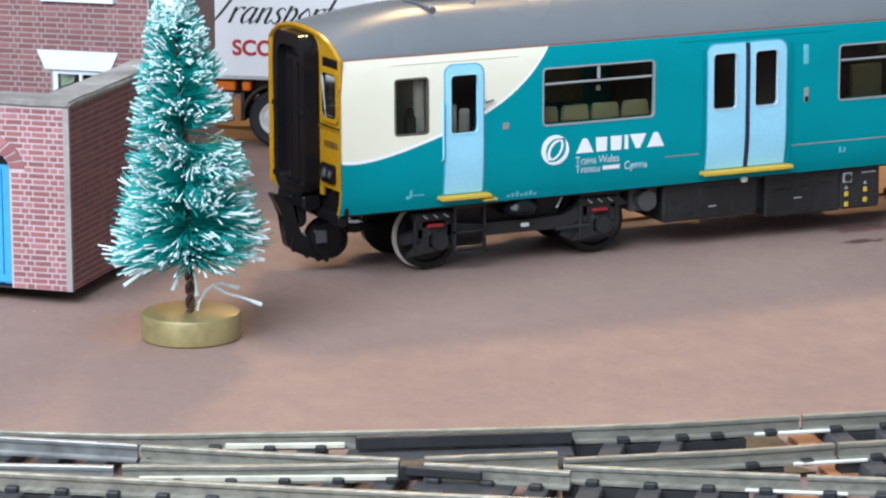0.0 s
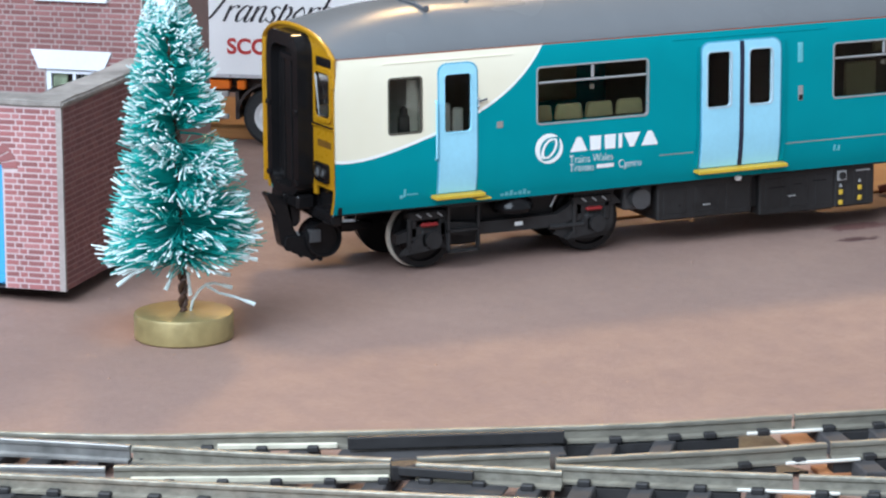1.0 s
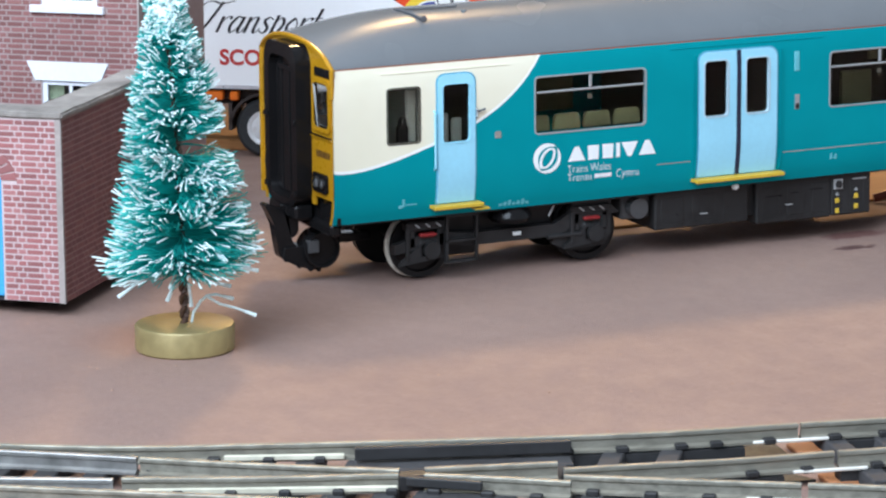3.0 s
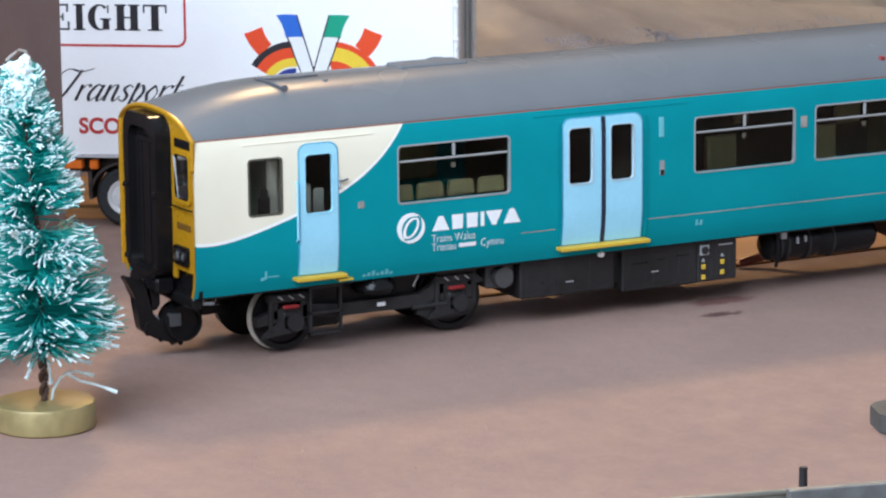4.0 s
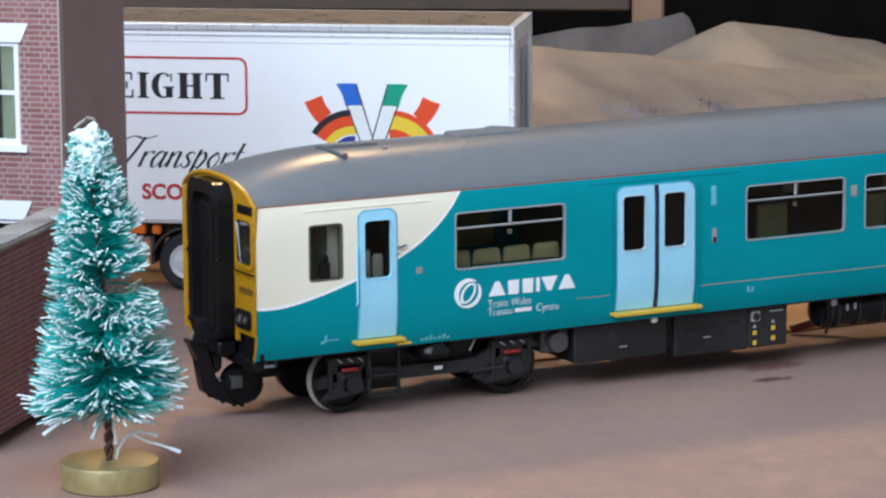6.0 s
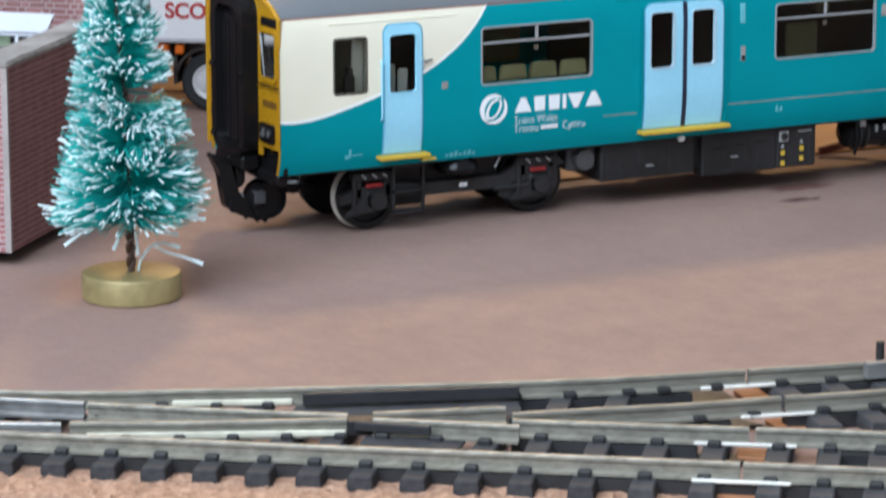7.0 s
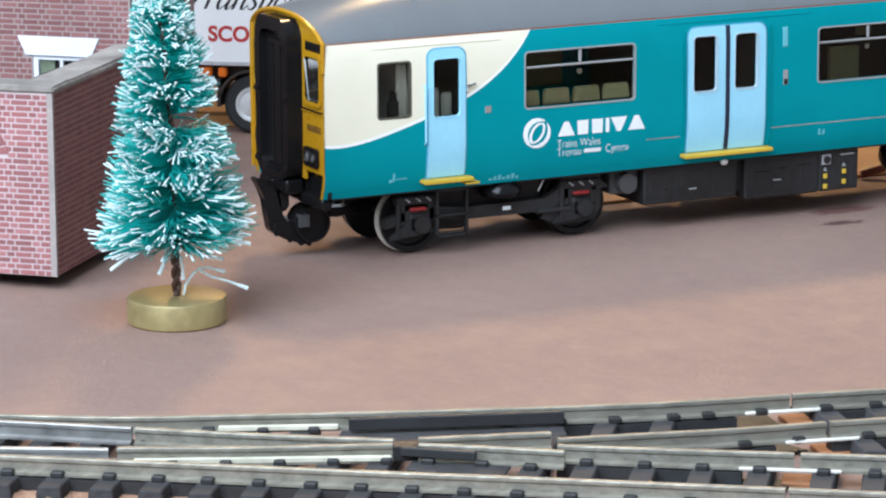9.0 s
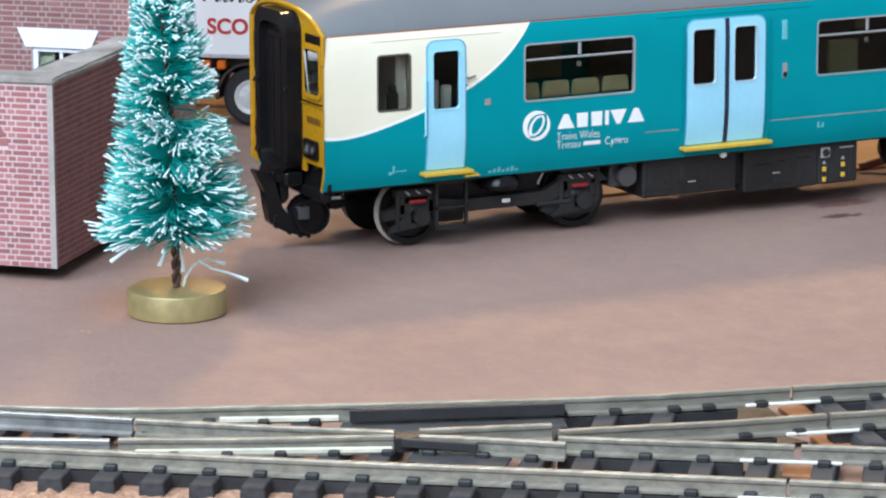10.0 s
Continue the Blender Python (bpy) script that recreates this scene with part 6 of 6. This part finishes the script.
def pen(bm, points, size, at, lean):
    """A broad-nib stroke: thick where it runs up or down, thin across."""
    run = polyline(points, 0.06)
    left, right = [], []
    for i, p in enumerate(run):
        a, b = run[max(i - 1, 0)], run[min(i + 1, len(run) - 1)]
        d = Vector((b[0] - a[0], b[1] - a[1])).normalized()
        w = 0.028 + 0.06 * max(0.0, -d.y) + 0.01 * abs(d.y)
        for side, s in ((left, 1), (right, -1)):
            x, z = p[0] - d.y * w * s, p[1] + d.x * w * s
            side.append((at[0] + size * (x + lean * z), at[1] + size * z))
    for i in range(len(run) - 1):
        prism(bm, [left[i], left[i + 1], right[i + 1], right[i]], "y", Y0, 0.05)


SCRIPT = [  # width of each letter and its strokes
    (1.35, [[(1.0, 1.9), (0.75, 1.0), (0.45, 0.2), (0.05, 0.0), (-0.3, 0.2)], [(-0.3, 1.35), (-0.1, 1.8), (0.3, 1.95), (1.0, 1.8), (1.7, 2.0)]]),
    (0.72, [[(0.1, 1.0), (0.1, 0.0)], [(0.1, 0.5), (0.3, 0.9), (0.55, 1.0), (0.65, 0.85)]]),
    (1.02, [[(0.7, 0.85), (0.35, 1.0), (0.05, 0.45), (0.25, 0.0), (0.6, 0.4), (0.72, 0.95)], [(0.72, 1.0), (0.65, 0.2), (0.8, 0.0), (1.05, 0.35)]]),
    (0.98, [[(0.1, 1.0), (0.1, 0.0)], [(0.1, 0.5), (0.35, 0.95), (0.6, 0.9), (0.6, 0.2), (0.75, 0.0), (0.98, 0.3)]]),
    (0.70, [[(0.6, 0.85), (0.35, 1.0), (0.12, 0.75), (0.45, 0.32), (0.3, 0.0), (0.0, 0.15)]]),
    (0.86, [[(0.15, 1.15), (0.1, 0.2), (0.08, -0.8)], [(0.1, 0.6), (0.4, 1.0), (0.66, 0.6), (0.4, 0.0), (0.12, 0.2)]]),
    (0.86, [[(0.4, 1.0), (0.08, 0.5), (0.35, 0.0), (0.68, 0.5), (0.42, 1.0)]]),
    (0.70, [[(0.1, 1.0), (0.1, 0.0)], [(0.1, 0.5), (0.3, 0.9), (0.55, 1.0), (0.65, 0.85)]]),
    (0.60, [[(0.28, 1.6), (0.2, 0.3), (0.38, 0.0), (0.65, 0.25)], [(0.0, 1.0), (0.55, 1.02)]]),
]
u = -11.4
for width, strokes in SCRIPT:
    bm = bmesh.new()
    for stroke in strokes:
        pen(bm, stroke, 3.45, (u, 27.4), 0.5)
    part("lettering", bm, M_INK, body, "flowing black script letter")
    u += width * 3.45
words("lettering", "SCO", 4.6, M_RED, body, (-5.8, Y0, 20.5), stretch=1.0, label="red capital letters", bold=0.14)
C_RED, C_BLUE, C_GREEN = paint("flag_red", (0.80, 0.075, 0.02), 0.4, 0.05), paint("flag_blue", (0.02, 0.14, 0.58), 0.4, 0.05), paint("flag_green", (0.0, 0.33, 0.20), 0.4, 0.05)
C_YEL, C_NAVY = paint("flag_yellow", (0.85, 0.60, 0.05), 0.4, 0.05), paint("flag_navy", (0.02, 0.04, 0.25), 0.4, 0.05)


def flat(name, pts, mat, lift):
    bm = bmesh.new()
    prism(bm, pts, "y", -0.05 - lift, 0.05)
    part(name, bm, mat, body)


def arc_band(cx, cz, r0, r1, a0, a1):
    n = 10
    o = [(cx + r1 * math.cos(radians(a0 + (a1 - a0) * k / n)), cz + r1 * math.sin(radians(a0 + (a1 - a0) * k / n))) for k in range(n + 1)]
    i = [(cx + r0 * math.cos(radians(a0 + (a1 - a0) * k / n)), cz + r0 * math.sin(radians(a0 + (a1 - a0) * k / n))) for k in range(n + 1)]
    return o + i[::-1]


def waved(corners, sag):
    """A flag's outline whose long edges curve."""
    a, b, c, d = (Vector(p) for p in corners)
    out = []
    for p, q, k in ((a, b, 0.4), (b, c, 1.0), (c, d, -0.4), (d, a, -1.0)):
        nor = Vector((-(q - p).y, (q - p).x)) * sag * k
        out += [tuple(p + (q - p) * f + nor * math.sin(math.pi * f)) for f in (0, 0.25, 0.5, 0.75)]
    return out


for s in (-1, 1):
    flat("flag", [(45.0 + s * x, z) for x, z in waved([(14.7, 42.1), (10.9, 43.6), (8.9, 39.9), (11.7, 37.6)], 0.06)], C_RED, 0.02)
for s, top in ((-1, C_BLUE), (1, C_GREEN)):
    q = lambda pts: [(45.0 + s * x, z) for x, z in pts]  # noqa: E731
    flat("flag", q(waved([(7.8, 46.1), (3.6, 46.2), (2.2, 41.5), (5.8, 41.4)], -0.06)), top, 0.03)
    flat("flag_staff", q([(5.2, 41.8), (2.2, 41.6), (-0.4, 33.0), (2.6, 33.0)]), M_WHITE, 0.025)
    flat("flag_line", q([(3.6, 46.2), (3.3, 46.2), (-0.6, 33.0), (-0.3, 33.0)]), M_INK, 0.04)
    flat("flag_line", q([(5.7, 41.6), (5.4, 41.6), (2.2, 33.0), (2.5, 33.0)]), M_INK, 0.045)
    r = 10.7
    for c, w in zip((M_INK, C_RED, C_YEL, M_WHITE, C_NAVY) if s < 0 else (C_RED, C_YEL, C_RED, M_WHITE, C_NAVY), (1.35, 2.2, 1.8, 0.35, 3.2) if s < 0 else (1.2, 2.9, 1.9, 0.35, 2.8)):
        flat("flag_band", [(45.0 + s * (8.4 - x), z) for x, z in arc_band(4.2, 29.9, r - w, r, 84, 148)], c, 0.01)
        r -= w

# ---- behind: wooden strips, scenery paper, ash ----
bm = bmesh.new()
box(bm, 66, 300, 30.0, 78, 0, 0.6, 0.2)
tagged(part("wooden_plank", bm, M_WOOD), "orange-brown wooden plank lying flat behind the railcar", "plank")
bm = bmesh.new()
box(bm, -70, 60, 9.0, 48, 0, 2.4, 0.3)
ob = tagged(part("wooden_plank", bm, M_WOOD), "orange-brown wooden plank lying flat under the lorry", "plank")
ob.matrix_basis = pose(0.03734, 0.13178, 0, 0, 0, -36)
bm = bmesh.new()
tube(bm, [(131, 29, 1.0), (136, 27, 2.5), (141, 25, 5.6), (147, 22, 7.7), (151, 20.4, 8.3), (156.7, 20, 7.8), (160.7, 19, 5.5), (165, 17.5, 2.2), (170, 16, 1.0), (182, 14, 0.9)], 0.9, 10)
tagged(part("red_wire", bm, paint("red_brown_cable", (0.30, 0.07, 0.04), 0.4, 0.2), smooth=True), "red-brown cable looped behind the railcar", "cable")


RIDGE_1 = ((90, 36), (159, 39.3), (186, 35.8), (230, 29), (300, 21), (420, 8))
RIDGE_2 = ((150, 4), (190, 16), (214, 27.5), (241, 36.4), (263, 33.0), (287, 28.3), (302, 22.0), (330, 11), (420, 4))


def along(profile, x):
    return float(np.interp(x, [p[0] for p in profile], [p[1] for p in profile]))


def hill_height(x, y):
    """Creased paper hills: a long near ridge and a peaked one behind it."""
    a, b = along(RIDGE_1, x), along(RIDGE_2, x)
    h1 = a - (0.30 * (192 - y) if y < 192 else 0.45 * (y - 192)) - 0.004 * max(0, 165 - y) ** 2
    h2 = b - (0.28 * (235 - y) if y < 235 else 0.6 * (y - 235))
    crease = abs(noise.noise((x * 0.035 + y * 0.02, y * 0.03, 2))) + 0.5 * abs(noise.noise((x * 0.02 - y * 0.05, y * 0.06, 5)))
    h = max(h1, h2) - 1.6 * crease + 0.25 * noise.noise((x * 0.11, y * 0.11, 7)) + 0.7
    return max(0.2, h)


bm = bmesh.new()
nx, ny = 150, 90
g = [[None] * (ny + 1) for _ in range(nx + 1)]
for i in range(nx + 1):
    for k in range(ny + 1):
        x, y = 92 + 300 * i / nx, 108 + 172 * k / ny
        g[i][k] = bm.verts.new((x, y, hill_height(x, y)))
for i in range(nx):
    for k in range(ny):
        bm.faces.new((g[i][k], g[i + 1][k], g[i + 1][k + 1], g[i][k + 1]))
tagged(part("paper_hills", bm, M_HILL, smooth=True), "creased brown scenery paper shaped into hills", "hills")

# grey ash scattered on the near slope
vs, fs = [], []
ra = random.Random(11)
for k in range(52000):
    x = 158 + 165 * ra.random()
    y = 157 + 0.2 * (x - 185) + (7 + 0.07 * (x - 160)) * (ra.random() + ra.random() - 1)
    if ra.random() > 0.12 + 1.5 * max(0, noise.noise((x * 0.05, y * 0.09, 4))):
        continue
    z = hill_height(x, y)
    r = 0.12 + 0.24 * ra.random() ** 2
    b = len(vs)
    for dx, dy, dz in ((1, 0, 0), (-0.5, 0.87, 0), (-0.5, -0.87, 0), (0.1 * ra.random(), 0.1, 1.2)):
        vs.append(((x + r * dx * (0.7 + 0.6 * ra.random())) * MM, (y + r * dy) * MM, (z - 0.1 + r * dz) * MM))
    fs += [(b, b + 1, b + 3), (b + 1, b + 2, b + 3), (b + 2, b, b + 3), (b, b + 2, b + 1)]
me = bpy.data.meshes.new("ash_scatter")
me.from_pydata(vs, [], fs)
me.materials.append(M_ASH)
tagged(new("ash_scatter", me), "grey ash scattered along the foot of the hills", "ash", kind="stuff")

# a grey sheet of paper standing behind the near ridge
bm = bmesh.new()
top = ((120, 27), (180, 28.5), (201, 31.0), (217, 32.4), (226, 32.0), (250, 34.8), (253, 29.5))
cols = []
for i in range(61):
    x = 130 + 123 * i / 60
    t = along(top, x)
    cols.append([bm.verts.new((x, 271 + 2.5 * noise.noise((x * 0.06, k * 0.4, 9)) + 0.12 * k, 0.2 + (t - 0.2) * k / 8)) for k in range(9)])
for a, b in zip(cols, cols[1:]):
    for k in range(8):
        bm.faces.new((a[k], b[k], b[k + 1], a[k + 1]))
sheet = bmesh.ops.solidify(bm, geom=list(bm.faces), thickness=0.25)
tagged(part("grey_paper", bm, paint("grey_brown_paper", (0.36, 0.30, 0.275), 0.6, 0.2, 0.3), smooth=True), "crumpled grey-brown paper standing behind the hills", "paper")

# the timber frame behind the layout
frame_back = thing("timber_frame", (237.5, 280.0, 0), -32, "plain timber frame standing behind the layout", "timber frame")
M_TIMBER = paint("dull_timber", (0.07, 0.045, 0.028), 0.6, 0.2, 0.15)
bm = bmesh.new()
box(bm, -190, -0.5, -5, 5, 35.4, 75, 0.6)
part("beam", bm, M_TIMBER, frame_back)
bm = bmesh.new()
box(bm, 0, 8.6, -5, 5, 0, 110, 0.6)
part("post", bm, paint("pale_timber", (0.26, 0.15, 0.085), 0.6, 0.2, 0.15), frame_back)
bm = bmesh.new()
box(bm, -200, -190, -5, 5, -900, 110, 0.6)
part("post", bm, M_TIMBER, frame_back)

# ---- brickwork, laid last ----
brick_face(yard, -62, -1.0, 0.3, 33.4, 0.0, [(GC - GW - 0.3, GC + GW + 0.3, 0, 21.8)] + [(GC - w, GC + w, z, z + 0.9) for z, w in [(21.8 + 0.9 * k, (GW + 2.4) * math.sqrt(max(0.0, 1 - (0.9 * (k + 0.7) / 7.2) ** 2))) for k in range(9)]], (-14, 0, 0, 34), M_BRICKS)
brick_face(yard, 0.6, 47.6, 0.3, 33.4, 0.0, (), None, M_BRICKS_SHADED, 90.0, (0.0, 0.0))
brick_face(house, HU0, HU1, 0.5, HH, HV, [h for w in H_WIN for h in ((w[0] - 0.2, w[1] + 0.2, w[2], w[3]), (w[0] - 1.6, w[1] + 1.2, w[3], w[3] + 3.4), (w[0] - 2.2, w[1] + 1.6, w[2] - 1.35, w[2]))], (-33, -3, 36.5, 46), M_BRICKS_OLD)
